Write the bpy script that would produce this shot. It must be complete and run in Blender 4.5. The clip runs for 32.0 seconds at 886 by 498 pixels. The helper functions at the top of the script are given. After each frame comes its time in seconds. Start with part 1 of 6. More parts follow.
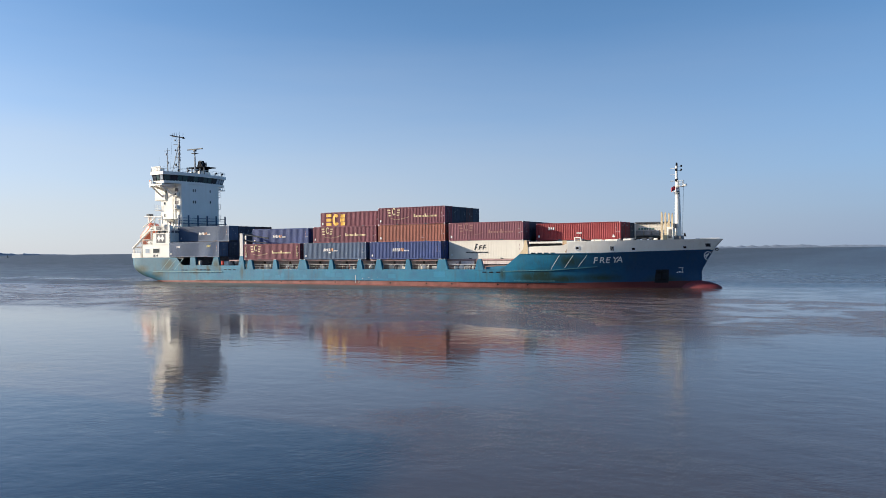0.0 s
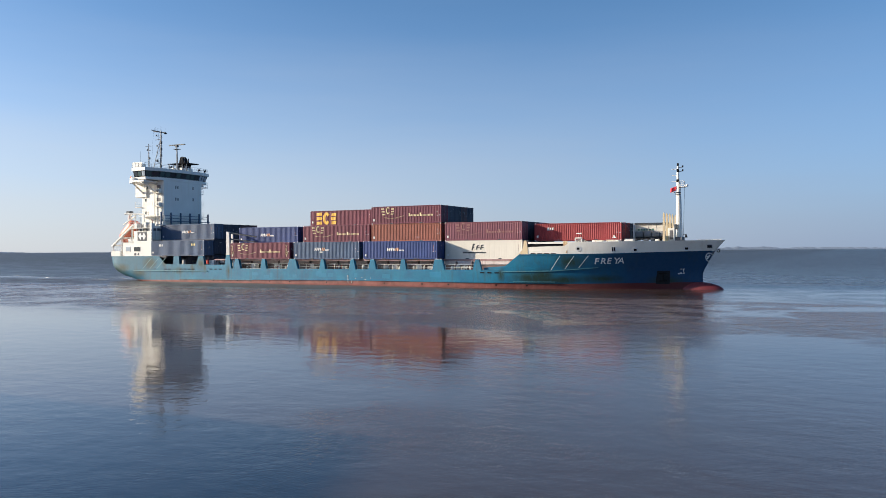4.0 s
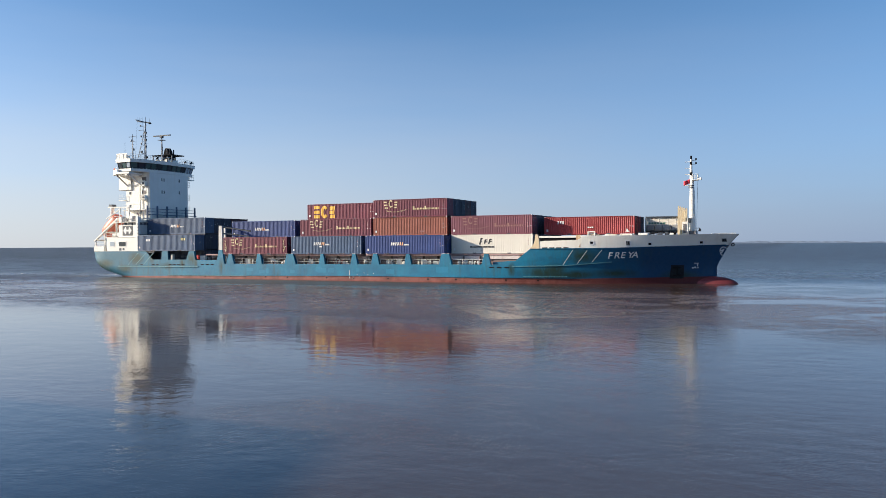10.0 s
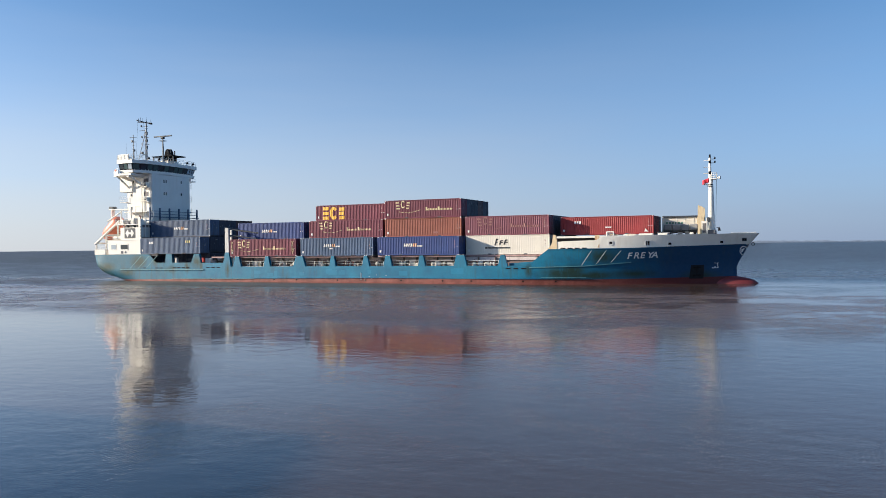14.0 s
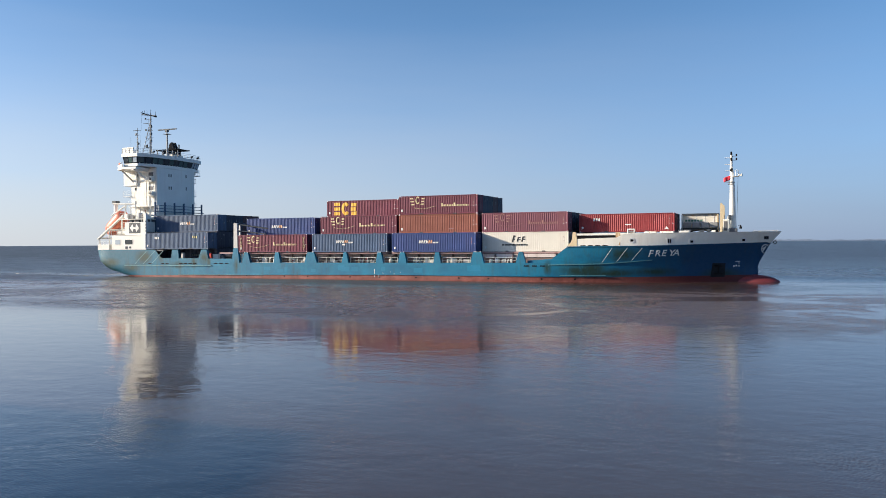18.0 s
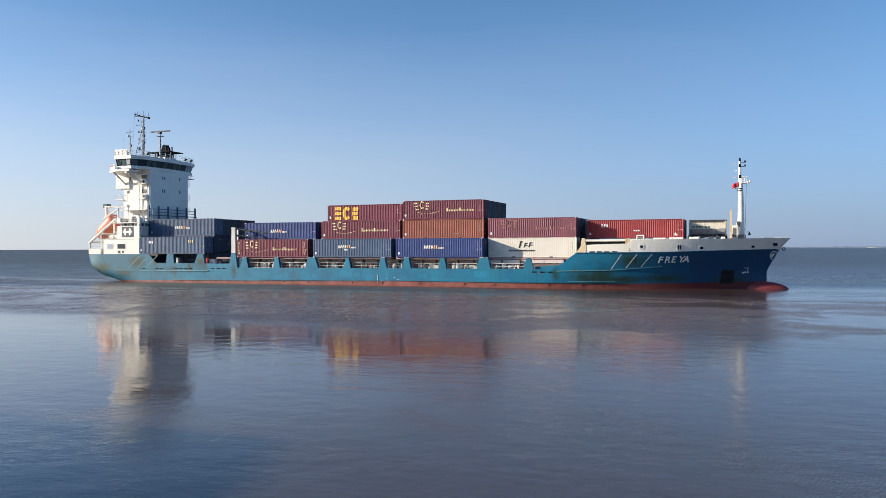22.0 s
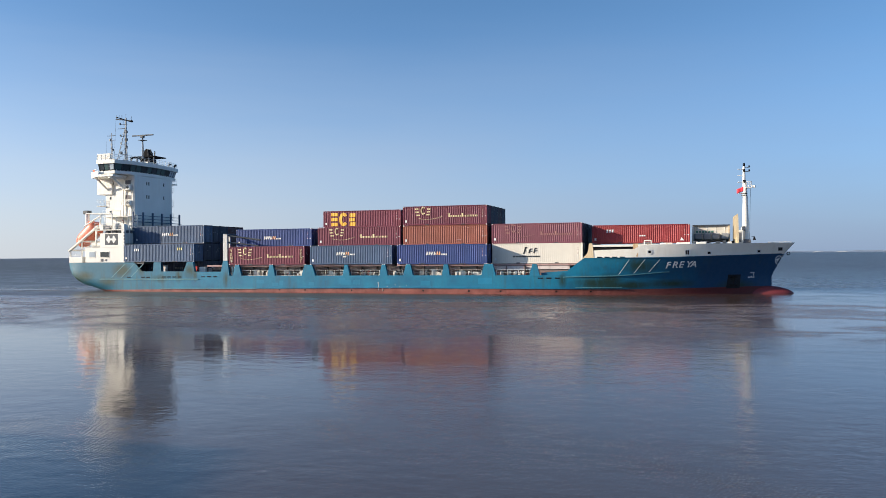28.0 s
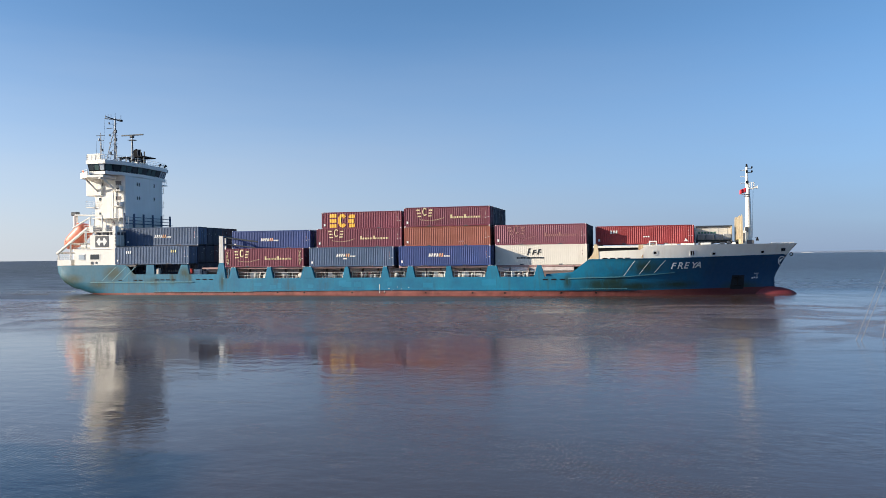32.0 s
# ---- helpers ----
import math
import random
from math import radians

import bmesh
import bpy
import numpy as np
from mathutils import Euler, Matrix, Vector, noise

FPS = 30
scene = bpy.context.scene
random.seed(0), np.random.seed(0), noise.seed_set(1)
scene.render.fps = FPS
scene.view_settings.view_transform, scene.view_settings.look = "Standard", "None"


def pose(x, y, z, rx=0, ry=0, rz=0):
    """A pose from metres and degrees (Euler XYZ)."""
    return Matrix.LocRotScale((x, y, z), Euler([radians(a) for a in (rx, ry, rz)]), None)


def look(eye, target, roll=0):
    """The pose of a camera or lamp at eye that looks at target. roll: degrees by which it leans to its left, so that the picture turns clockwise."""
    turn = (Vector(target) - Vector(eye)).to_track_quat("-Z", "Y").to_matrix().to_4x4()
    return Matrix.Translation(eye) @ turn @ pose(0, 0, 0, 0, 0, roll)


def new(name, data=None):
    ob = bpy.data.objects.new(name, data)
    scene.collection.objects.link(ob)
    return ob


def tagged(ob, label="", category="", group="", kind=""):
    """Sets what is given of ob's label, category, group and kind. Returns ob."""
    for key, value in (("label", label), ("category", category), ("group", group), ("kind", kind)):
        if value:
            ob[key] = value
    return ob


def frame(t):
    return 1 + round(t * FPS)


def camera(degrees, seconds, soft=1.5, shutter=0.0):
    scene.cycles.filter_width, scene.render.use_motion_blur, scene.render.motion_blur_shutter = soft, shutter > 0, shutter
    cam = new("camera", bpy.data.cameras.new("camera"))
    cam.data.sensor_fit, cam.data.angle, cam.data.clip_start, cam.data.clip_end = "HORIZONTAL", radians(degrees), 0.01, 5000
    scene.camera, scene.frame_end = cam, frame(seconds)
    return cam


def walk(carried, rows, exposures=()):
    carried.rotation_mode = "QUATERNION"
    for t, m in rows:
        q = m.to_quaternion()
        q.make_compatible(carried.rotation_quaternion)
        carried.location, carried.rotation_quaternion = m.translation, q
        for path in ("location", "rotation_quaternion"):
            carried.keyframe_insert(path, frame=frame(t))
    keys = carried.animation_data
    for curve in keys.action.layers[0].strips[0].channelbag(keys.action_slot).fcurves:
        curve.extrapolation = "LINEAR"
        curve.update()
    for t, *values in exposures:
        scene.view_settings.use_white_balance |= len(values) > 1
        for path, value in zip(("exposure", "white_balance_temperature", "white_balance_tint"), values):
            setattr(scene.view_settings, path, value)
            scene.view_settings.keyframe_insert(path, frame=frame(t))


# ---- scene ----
EYE_HEIGHT = 5.76
cam = camera(59.48, 32.0, soft=0.7)


def aim(yaw, pitch, roll):
    """A camera on the quay: yaw to the right of +y, pitch up, roll, in degrees."""
    return pose(0, 0, EYE_HEIGHT, 90 + pitch, 0, -yaw) @ pose(0, 0, 0, 0, 0, roll)


walk(cam, [(t, aim(yaw, pitch, roll)) for t, yaw, pitch, roll in (
    (0, -28.181, 0.066, -0.572), (0.5, -27.936, 0.106, -0.556), (1, -27.644, 0.143, -0.495), (1.5, -27.318, 0.181, -0.474),
    (2, -26.965, 0.198, -0.421), (2.5, -26.631, 0.211, -0.384), (3, -26.293, 0.210, -0.331), (3.5, -25.996, 0.150, -0.276),
    (5.5, -25.179, -0.213, -0.316), (6, -24.980, -0.251, -0.300), (6.5, -24.734, -0.264, -0.260), (7, -24.458, -0.274, -0.229),
    (7.5, -24.186, -0.275, -0.212), (8, -23.926, -0.271, -0.240), (8.5, -23.674, -0.264, -0.251), (9, -23.425, -0.266, -0.253),
    (9.5, -23.170, -0.311, -0.321), (10, -22.922, -0.357, -0.357), (10.5, -22.706, -0.376, -0.390), (11, -22.515, -0.376, -0.410),
    (11.5, -22.346, -0.367, -0.423), (12, -22.201, -0.358, -0.470), (12.5, -22.078, -0.342, -0.536), (13, -21.954, -0.320, -0.588),
    (13.5, -21.846, -0.287, -0.660), (14, -21.744, -0.267, -0.683), (14.5, -21.614, -0.226, -0.662), (16.5, -21.036, -0.309, -0.550),
    (17, -20.937, -0.398, -0.497), (17.5, -20.815, -0.472, -0.453), (18, -20.687, -0.504, -0.385), (18.5, -20.539, -0.468, -0.373),
    (19, -20.371, -0.390, -0.333), (19.5, -20.198, -0.299, -0.306), (20, -19.993, -0.196, -0.236), (20.5, -19.768, -0.135, -0.226),
    (21, -19.500, -0.101, -0.175), (21.5, -19.178, -0.096, -0.171), (22, -18.839, -0.098, -0.156), (22.5, -18.487, -0.101, -0.150),
    (23, -18.127, -0.116, -0.124), (23.5, -17.773, -0.119, -0.115), (24, -17.432, -0.104, -0.139), (24.5, -17.109, -0.065, -0.201),
    (25, -16.828, 0.004, -0.279), (25.5, -16.585, 0.056, -0.337), (27.5, -15.818, 0.326, -0.432), (28, -15.652, 0.370, -0.468),
    (28.5, -15.456, 0.385, -0.516), (29, -15.213, 0.395, -0.549), (29.5, -14.983, 0.388, -0.618), (30, -14.756, 0.397, -0.693),
    (30.5, -14.576, 0.381, -0.750), (31, -14.362, 0.348, -0.686), (31.5, -14.046, 0.381, -0.638), (32, -13.578, 0.486, -0.629),
)], exposures=[(0, 0.90, 5630, 11), (12, 0.95, 5630, 11), (32, 0.98, 5630, 11)])


def ship_pose(t):
    """The ship glides along the fairway, slowing a little, her bow a touch towards the shore."""
    u = t / 32
    return pose(-58.426 + 41.518 * u - 2.542 * u * u, 115.968 - 0.034 * u - 0.040 * u * u, 0, 0, 0, -1.70)


# ---- light ----
SUN_AZIMUTH = 247.5      # degrees from +y, clockwise: low sun astern of the ship
SUN_ELEVATION = 17.2
world = bpy.data.worlds.new("sky")
scene.world = world
world.use_nodes = True
wn = world.node_tree.nodes
sky = wn.new("ShaderNodeTexSky")
sky.sky_type = 'NISHITA'
sky.sun_disc = False
sky.sun_elevation = radians(SUN_ELEVATION)
sky.sun_rotation = radians(SUN_AZIMUTH)
sky.air_density, sky.dust_density, sky.ozone_density = 0.78, 5.0, 2.5
sky.altitude = 2100
wl = world.node_tree.links
air = wn.new("ShaderNodeHueSaturation")
air.inputs["Hue"].default_value, air.inputs["Saturation"].default_value = 0.486, 0.99
wl.new(sky.outputs[0], air.inputs["Color"])
# winter haze: a pale veil low in the sky, warm and bright towards the sun, bluish and duller away from it
way = wn.new("ShaderNodeTexCoord").outputs["Generated"]
height = wn.new("ShaderNodeSeparateXYZ")
wl.new(way, height.inputs[0])
sunward = wn.new("ShaderNodeVectorMath")
sunward.operation = 'DOT_PRODUCT'
sunward.inputs[1].default_value = (math.sin(radians(SUN_AZIMUTH)), math.cos(radians(SUN_AZIMUTH)), 0)
wl.new(way, sunward.inputs[0])
turn = wn.new("ShaderNodeMapRange")
turn.interpolation_type = 'SMOOTHSTEP'
turn.inputs[1].default_value, turn.inputs[2].default_value = -0.75, 0.75
wl.new(sunward.outputs["Value"], turn.inputs[0])
veil = wn.new("ShaderNodeMix")
veil.data_type = 'RGBA'
veil.inputs[6].default_value, veil.inputs[7].default_value = (1.83, 2.24, 2.86, 1), (4.80, 4.55, 4.02, 1)
wl.new(turn.outputs[0], veil.inputs[0])
thick = wn.new("ShaderNodeMapRange")
thick.interpolation_type = 'SMOOTHSTEP'
thick.inputs[1].default_value, thick.inputs[2].default_value, thick.inputs[3].default_value, thick.inputs[4].default_value = -0.05, 0.38, 1.0, 0.0
# the haze lies a little uneven, in long flat layers
layers = wn.new("ShaderNodeMapping")
layers.inputs["Scale"].default_value = (1.0, 1.0, 7.0)
wl.new(way, layers.inputs[0])
uneven = wn.new("ShaderNodeTexNoise")
uneven.inputs["Scale"].default_value, uneven.inputs["Detail"].default_value = 2.2, 4.0
wl.new(layers.outputs[0], uneven.inputs[0])
lift = wn.new("ShaderNodeMath")
lift.operation = 'MULTIPLY_ADD'
lift.inputs[1].default_value = 0.10
wl.new(uneven.outputs[0], lift.inputs[0])
wl.new(height.outputs[2], lift.inputs[2])
wl.new(lift.outputs[0], thick.inputs[0])
hazy = wn.new("ShaderNodeMix")
hazy.data_type = 'RGBA'
wl.new(thick.outputs[0], hazy.inputs[0])
wl.new(air.outputs[0], hazy.inputs[6])
wl.new(veil.outputs[2], hazy.inputs[7])
wl.new(hazy.outputs[2], wn["Background"].inputs[0])
wn["Background"].inputs[1].default_value = 0.085
sun = new("sun", bpy.data.lights.new("sun", 'SUN'))
sun.data.energy, sun.data.angle, sun.data.color = 4.0, radians(0.6), (1.0, 0.81, 0.55)
_a, _e = radians(SUN_AZIMUTH), radians(SUN_ELEVATION)
sun.matrix_basis = look((0, 0, 60), Vector((0, 0, 60)) - Vector((math.sin(_a) * math.cos(_e), math.cos(_a) * math.cos(_e), math.sin(_e))))


# ---- materials ----
def shader(name):
    m = bpy.data.materials.new(name)
    m.use_nodes = True
    return m, m.node_tree.nodes, m.node_tree.links, m.node_tree.nodes["Principled BSDF"]


def ramp(n, l, source, low, high, to_low=0.0, to_high=1.0):
    """source mapped from low..high to to_low..to_high, clamped."""
    r = n.new("ShaderNodeMapRange")
    l.new(source, r.inputs[0])
    for i, v in enumerate((low, high, to_low, to_high)):
        r.inputs[i + 1].default_value = v
    return r.outputs[0]


def noise_at(n, l, vector, scale, detail=5.0, rough=0.55, stretch=(1, 1, 1), warp=0.0):
    mp = n.new("ShaderNodeMapping")
    mp.inputs["Scale"].default_value = stretch
    l.new(vector, mp.inputs[0])
    t = n.new("ShaderNodeTexNoise")
    t.inputs["Scale"].default_value, t.inputs["Detail"].default_value, t.inputs["Roughness"].default_value = scale, detail, rough
    t.inputs["Distortion"].default_value = warp
    l.new(mp.outputs[0], t.inputs[0])
    return t.outputs[0]


def mix(n, l, factor, a, b):
    m = n.new("ShaderNodeMix")
    m.data_type = 'RGBA'
    l.new(factor, m.inputs[0])
    for sock, v in ((m.inputs[6], a), (m.inputs[7], b)):
        if isinstance(v, tuple):
            sock.default_value = (*v, 1)
        else:
            l.new(v, sock)
    return m.outputs[2]


def paint(name, color, rough=0.5, metal=0.0, vary=0.25, fade=None, rust=0.0, rust_color=(0.20, 0.075, 0.03), grain=1.0, bump=0.15, spread=0.0, blots=(), fresh=None, aft=None, ribs=0.0):
    """Weathered paint: broad fading, fine grain, streaks of rust or dirt that run down, a slight dent in the sheet."""
    m, n, l, bsdf = shader(name)
    co = n.new("ShaderNodeTexCoord").outputs["Object"]
    dark = tuple(c * (1 - vary) for c in color)
    light = fade or tuple(min(1, c * (1 + vary * 0.6) + 0.01) for c in color)
    c1 = mix(n, l, ramp(n, l, noise_at(n, l, co, 0.35 * grain, 6, 0.6), 0.35, 0.68), dark, light)
    c2 = mix(n, l, ramp(n, l, noise_at(n, l, co, 3.0 * grain, 8, 0.7), 0.3, 0.75, 0.0, 0.55), c1, color)
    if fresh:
        # darker towards the bow: shade on the turning plates is put into the paint
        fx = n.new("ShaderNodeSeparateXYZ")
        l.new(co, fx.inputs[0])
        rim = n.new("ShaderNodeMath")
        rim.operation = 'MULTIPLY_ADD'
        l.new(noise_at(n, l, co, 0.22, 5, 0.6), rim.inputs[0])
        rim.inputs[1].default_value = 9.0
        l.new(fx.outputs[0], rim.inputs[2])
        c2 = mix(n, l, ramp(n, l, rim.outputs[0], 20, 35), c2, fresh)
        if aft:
            # greener, dirtier colour round the counter, with the shade there painted in
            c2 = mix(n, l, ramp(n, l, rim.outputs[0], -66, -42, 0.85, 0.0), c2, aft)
    if spread:
        info = n.new("ShaderNodeObjectInfo").outputs["Random"]
        hs = n.new("ShaderNodeHueSaturation")
        l.new(c2, hs.inputs["Color"])
        l.new(ramp(n, l, info, 0, 1, 1 - spread, 1 + spread), hs.inputs["Value"])
        c2 = hs.outputs[0]
    if rust:
        streak = noise_at(n, l, co, 1.6, 5, 0.65, (1, 1, 0.10))
        patch = noise_at(n, l, co, 0.16, 4, 0.6)
        mul = n.new("ShaderNodeMath")
        mul.operation = 'MULTIPLY'
        l.new(ramp(n, l, streak, 0.48, 0.70), mul.inputs[0])
        l.new(ramp(n, l, patch, 0.42, 0.62, 0.15, 1.0), mul.inputs[1])
        sc = n.new("ShaderNodeMath")
        sc.operation = 'MULTIPLY'
        l.new(mul.outputs[0], sc.inputs[0])
        sc.inputs[1].default_value = rust
        c2 = mix(n, l, sc.outputs[0], c2, rust_color)
    for x, z, rx, rz in blots:
        # a brown run of rust with a ragged edge
        # the large one at x -71 also paints in shade under the counter
        mp = n.new("ShaderNodeMapping")
        mp.vector_type = 'TEXTURE'
        mp.inputs["Location"].default_value, mp.inputs["Scale"].default_value = (x, 0, z), (rx, 1e4, rz)
        l.new(co, mp.inputs[0])
        size = n.new("ShaderNodeVectorMath")
        size.operation = 'LENGTH'
        l.new(mp.outputs[0], size.inputs[0])
        rag = n.new("ShaderNodeMath")
        rag.operation = 'MULTIPLY'
        l.new(ramp(n, l, size.outputs["Value"], 0.2, 1.0, 0.95, 0.0), rag.inputs[0])
        l.new(ramp(n, l, noise_at(n, l, co, 1.3, 6, 0.7, (1, 1, 0.3)), 0.22, 0.50), rag.inputs[1])
        c2 = mix(n, l, rag.outputs[0], c2, (0.012, 0.040, 0.030))
    l.new(c2, bsdf.inputs["Base Color"])
    l.new(ramp(n, l, noise_at(n, l, co, 2.0 * grain, 4), 0.3, 0.7, max(0.05, rough - 0.1), min(1, rough + 0.15)), bsdf.inputs["Roughness"])
    bsdf.inputs["Metallic"].default_value = metal
    if bump:
        b = n.new("ShaderNodeBump")
        b.inputs["Strength"].default_value, b.inputs["Distance"].default_value = bump, 0.03
        l.new(noise_at(n, l, co, 0.9 * grain, 5), b.inputs["Height"])
        l.new(b.outputs[0], bsdf.inputs["Normal"])
    if ribs:
        # paint laid over pressed folds
        fold = n.new("ShaderNodeSeparateXYZ")
        l.new(co, fold.inputs[0])
        wave = n.new("ShaderNodeMath")
        wave.operation = 'MULTIPLY'
        wave.inputs[1].default_value = 2 * math.pi / ribs
        l.new(fold.outputs[0], wave.inputs[0])
        sine = n.new("ShaderNodeMath")
        sine.operation = 'SINE'
        l.new(wave.outputs[0], sine.inputs[0])
        rb = n.new("ShaderNodeBump")
        rb.inputs["Strength"].default_value, rb.inputs["Distance"].default_value = 0.8, 0.016
        l.new(sine.outputs[0], rb.inputs["Height"])
        l.new(b.outputs[0], rb.inputs["Normal"])
        l.new(rb.outputs[0], bsdf.inputs["Normal"])
    return m


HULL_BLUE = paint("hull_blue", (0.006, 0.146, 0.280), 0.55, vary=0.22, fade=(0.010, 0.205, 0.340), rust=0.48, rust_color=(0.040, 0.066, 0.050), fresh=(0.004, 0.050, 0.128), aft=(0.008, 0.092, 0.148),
                  blots=((15.6, 1.6, 4.0, 1.3), (17.6, 2.0, 2.2, 1.2), (21.6, 3.9, 2.6, 1.3), (19.0, 1.2, 5.5, 0.6), (25.5, 1.5, 4.0, 0.7), (34.0, 1.2, 3.2, 0.9), (11.3, 2.0, 0.7, 1.3), (-61.0, 3.6, 1.6, 1.3), (-50.6, 2.6, 0.9, 1.4), (-41.9, 2.0, 0.6, 1.8), (-57.9, 3.7, 0.8, 1.3), (-54.2, 2.1, 1.8, 0.8), (-64.5, 1.6, 2.4, 0.9), (-47.5, 2.6, 0.5, 1.2), (-69.0, 2.6, 2.2, 0.9), (-71.2, 1.9, 4.0, 1.7), (-62.0, 3.4, 2.0, 1.6), (-48.5, 3.4, 1.6, 1.6), (20.8, 1.4, 2.0, 0.7)))
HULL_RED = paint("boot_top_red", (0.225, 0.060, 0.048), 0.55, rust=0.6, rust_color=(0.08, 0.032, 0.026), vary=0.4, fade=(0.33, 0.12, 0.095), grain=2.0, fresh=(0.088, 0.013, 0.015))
SHIP_WHITE = paint("ship_white", (0.80, 0.78, 0.72), 0.45, vary=0.05, rust=0.14, rust_color=(0.50, 0.33, 0.16))
BULWARK = paint("bulwark_pale", (0.86, 0.83, 0.75), 0.5, vary=0.06, rust=0.2, rust_color=(0.45, 0.30, 0.16))
DECK_GREY = paint("deck_grey", (0.16, 0.16, 0.17), 0.7, rust=0.3)
STEEL_DARK = paint("dark_steel", (0.05, 0.06, 0.075), 0.55)
BLACK = paint("black_paint", (0.012, 0.012, 0.014), 0.9)
BLACK.node_tree.nodes["Principled BSDF"].inputs["Specular IOR Level"].default_value = 0.1
MAST_GREY = paint("mast_grey", (0.34, 0.36, 0.38), 0.6, vary=0.2)
MARK_WHITE = paint("mark_white", (0.78, 0.78, 0.76), 0.5, vary=0.08)
ORANGE = paint("boat_orange", (0.62, 0.175, 0.095), 0.4, vary=0.10)
CREAM = paint("cream_paint", (0.70, 0.58, 0.34), 0.5, vary=0.15, rust=0.2)
COAMING = paint("hatch_coaming", (0.20, 0.145, 0.13), 0.6, rust=0.5, vary=0.15)
OXIDE = paint("red_oxide", (0.19, 0.04, 0.035), 0.6, vary=0.25)


def glass_dark(name):
    m, n, l, bsdf = shader(name)
    bsdf.inputs["Base Color"].default_value = (0.045, 0.055, 0.06, 1)
    bsdf.inputs["Roughness"].default_value = 0.06
    return m


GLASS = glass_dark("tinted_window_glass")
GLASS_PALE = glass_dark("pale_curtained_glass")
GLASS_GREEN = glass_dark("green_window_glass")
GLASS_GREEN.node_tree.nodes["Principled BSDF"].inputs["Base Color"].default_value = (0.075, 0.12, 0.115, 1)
# the sky seen through some panes is painted in as a pale base colour
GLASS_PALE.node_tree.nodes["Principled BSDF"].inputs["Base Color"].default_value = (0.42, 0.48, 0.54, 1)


# ---- building blocks ----
def part(name, shape, material, parent=None, label="", at=None):
    """Link a bmesh or a shared mesh as one object under a thing or a part."""
    if isinstance(shape, bmesh.types.BMesh):
        mesh = bpy.data.meshes.new(name)
        shape.to_mesh(mesh)
        shape.free()
        mesh.materials.append(None)
    else:
        mesh = shape
    ob = new(name, mesh)
    ob.material_slots[0].link = 'OBJECT'
    ob.material_slots[0].material = material
    if parent:
        ob.parent = parent
    if at is not None:
        ob.matrix_basis = at
    if label:
        ob["label"] = label
    return ob


def box(bm, x0, x1, y0, y1, z0, z1, bevel=0.0):
    """Add an axis-aligned block, its edges bevelled where asked."""
    geo = bmesh.ops.create_cube(bm, size=1, matrix=Matrix.LocRotScale(((x0 + x1) / 2, (y0 + y1) / 2, (z0 + z1) / 2), None, (abs(x1 - x0), abs(y1 - y0), abs(z1 - z0))))
    if bevel:
        edges = list({e for v in geo["verts"] for e in v.link_edges})
        bmesh.ops.bevel(bm, geom=edges, offset=bevel, segments=1, affect='EDGES')
    return bm


def block(x0, x1, y0, y1, z0, z1, bevel=0.0):
    return box(bmesh.new(), x0, x1, y0, y1, z0, z1, bevel)


def rod(bm, a, b, r0, r1=None, sides=8):
    """Add a round bar, tapered where asked, from a to b."""
    a, b = Vector(a), Vector(b)
    turn = (b - a).to_track_quat('Z', 'Y').to_matrix().to_4x4()
    bmesh.ops.create_cone(bm, cap_ends=True, segments=sides, radius1=r0, radius2=r0 if r1 is None else r1, depth=(b - a).length,
                          matrix=Matrix.Translation((a + b) / 2) @ turn)
    return bm


def bar(a, b, r0, r1=None, sides=8):
    return rod(bmesh.new(), a, b, r0, r1, sides)


def pipe_run(points, r, sides=8):
    """A bent pipe through the points."""
    bm = bmesh.new()
    for a, b in zip(points[:-1], points[1:]):
        rod(bm, a, b, r, sides=sides)
    for p in points[1:-1]:
        bmesh.ops.create_uvsphere(bm, u_segments=sides, v_segments=5, radius=r, matrix=Matrix.Translation(p))
    return bm


def prism(outline, axis, lo, hi):
    """A plate: the outline, in the two axes other than axis, drawn out from lo to hi."""
    bm = bmesh.new()
    def spot(p, d):
        return {'y': (p[0], d, p[1]), 'x': (d, p[0], p[1]), 'z': (p[0], p[1], d)}[axis]
    rings = [[bm.verts.new(spot(p, d)) for p in outline] for d in (lo, hi)]
    k = len(outline)
    bm.faces.new(rings[0])
    bm.faces.new(rings[1][::-1])
    for i in range(k):
        bm.faces.new((rings[0][i], rings[0][(i + 1) % k], rings[1][(i + 1) % k], rings[1][i]))
    bmesh.ops.recalc_face_normals(bm, faces=bm.faces)
    return bm


def thing(name, label, category, group="", kind=""):
    return tagged(new(name), label, category, group, kind)


def lettering(text, size, depth=0.015, shear=0.0):
    """Letters as a mesh that lies in the xz plane, its back on y = 0, facing -y; starts at x = 0."""
    cu = bpy.data.curves.new("letters", 'FONT')
    cu.body, cu.size, cu.extrude, cu.shear = text, size, depth / 2, shear
    cu.offset = 0.012 * size
    ob = bpy.data.objects.new("letters", cu)
    scene.collection.objects.link(ob)
    bpy.context.view_layer.update()
    mesh = bpy.data.meshes.new_from_object(ob.evaluated_get(bpy.context.evaluated_depsgraph_get()))
    bpy.data.objects.remove(ob)
    mesh.transform(Matrix.Translation((0, -depth / 2, 0)) @ Matrix.Rotation(radians(90), 4, 'X'))
    mesh.materials.clear()
    mesh.materials.append(None)
    return mesh


# ---- water, shores, quay ----
ship = thing("container_ship", "blue-hulled feeder container ship with white bridge tower, under way", "ship")


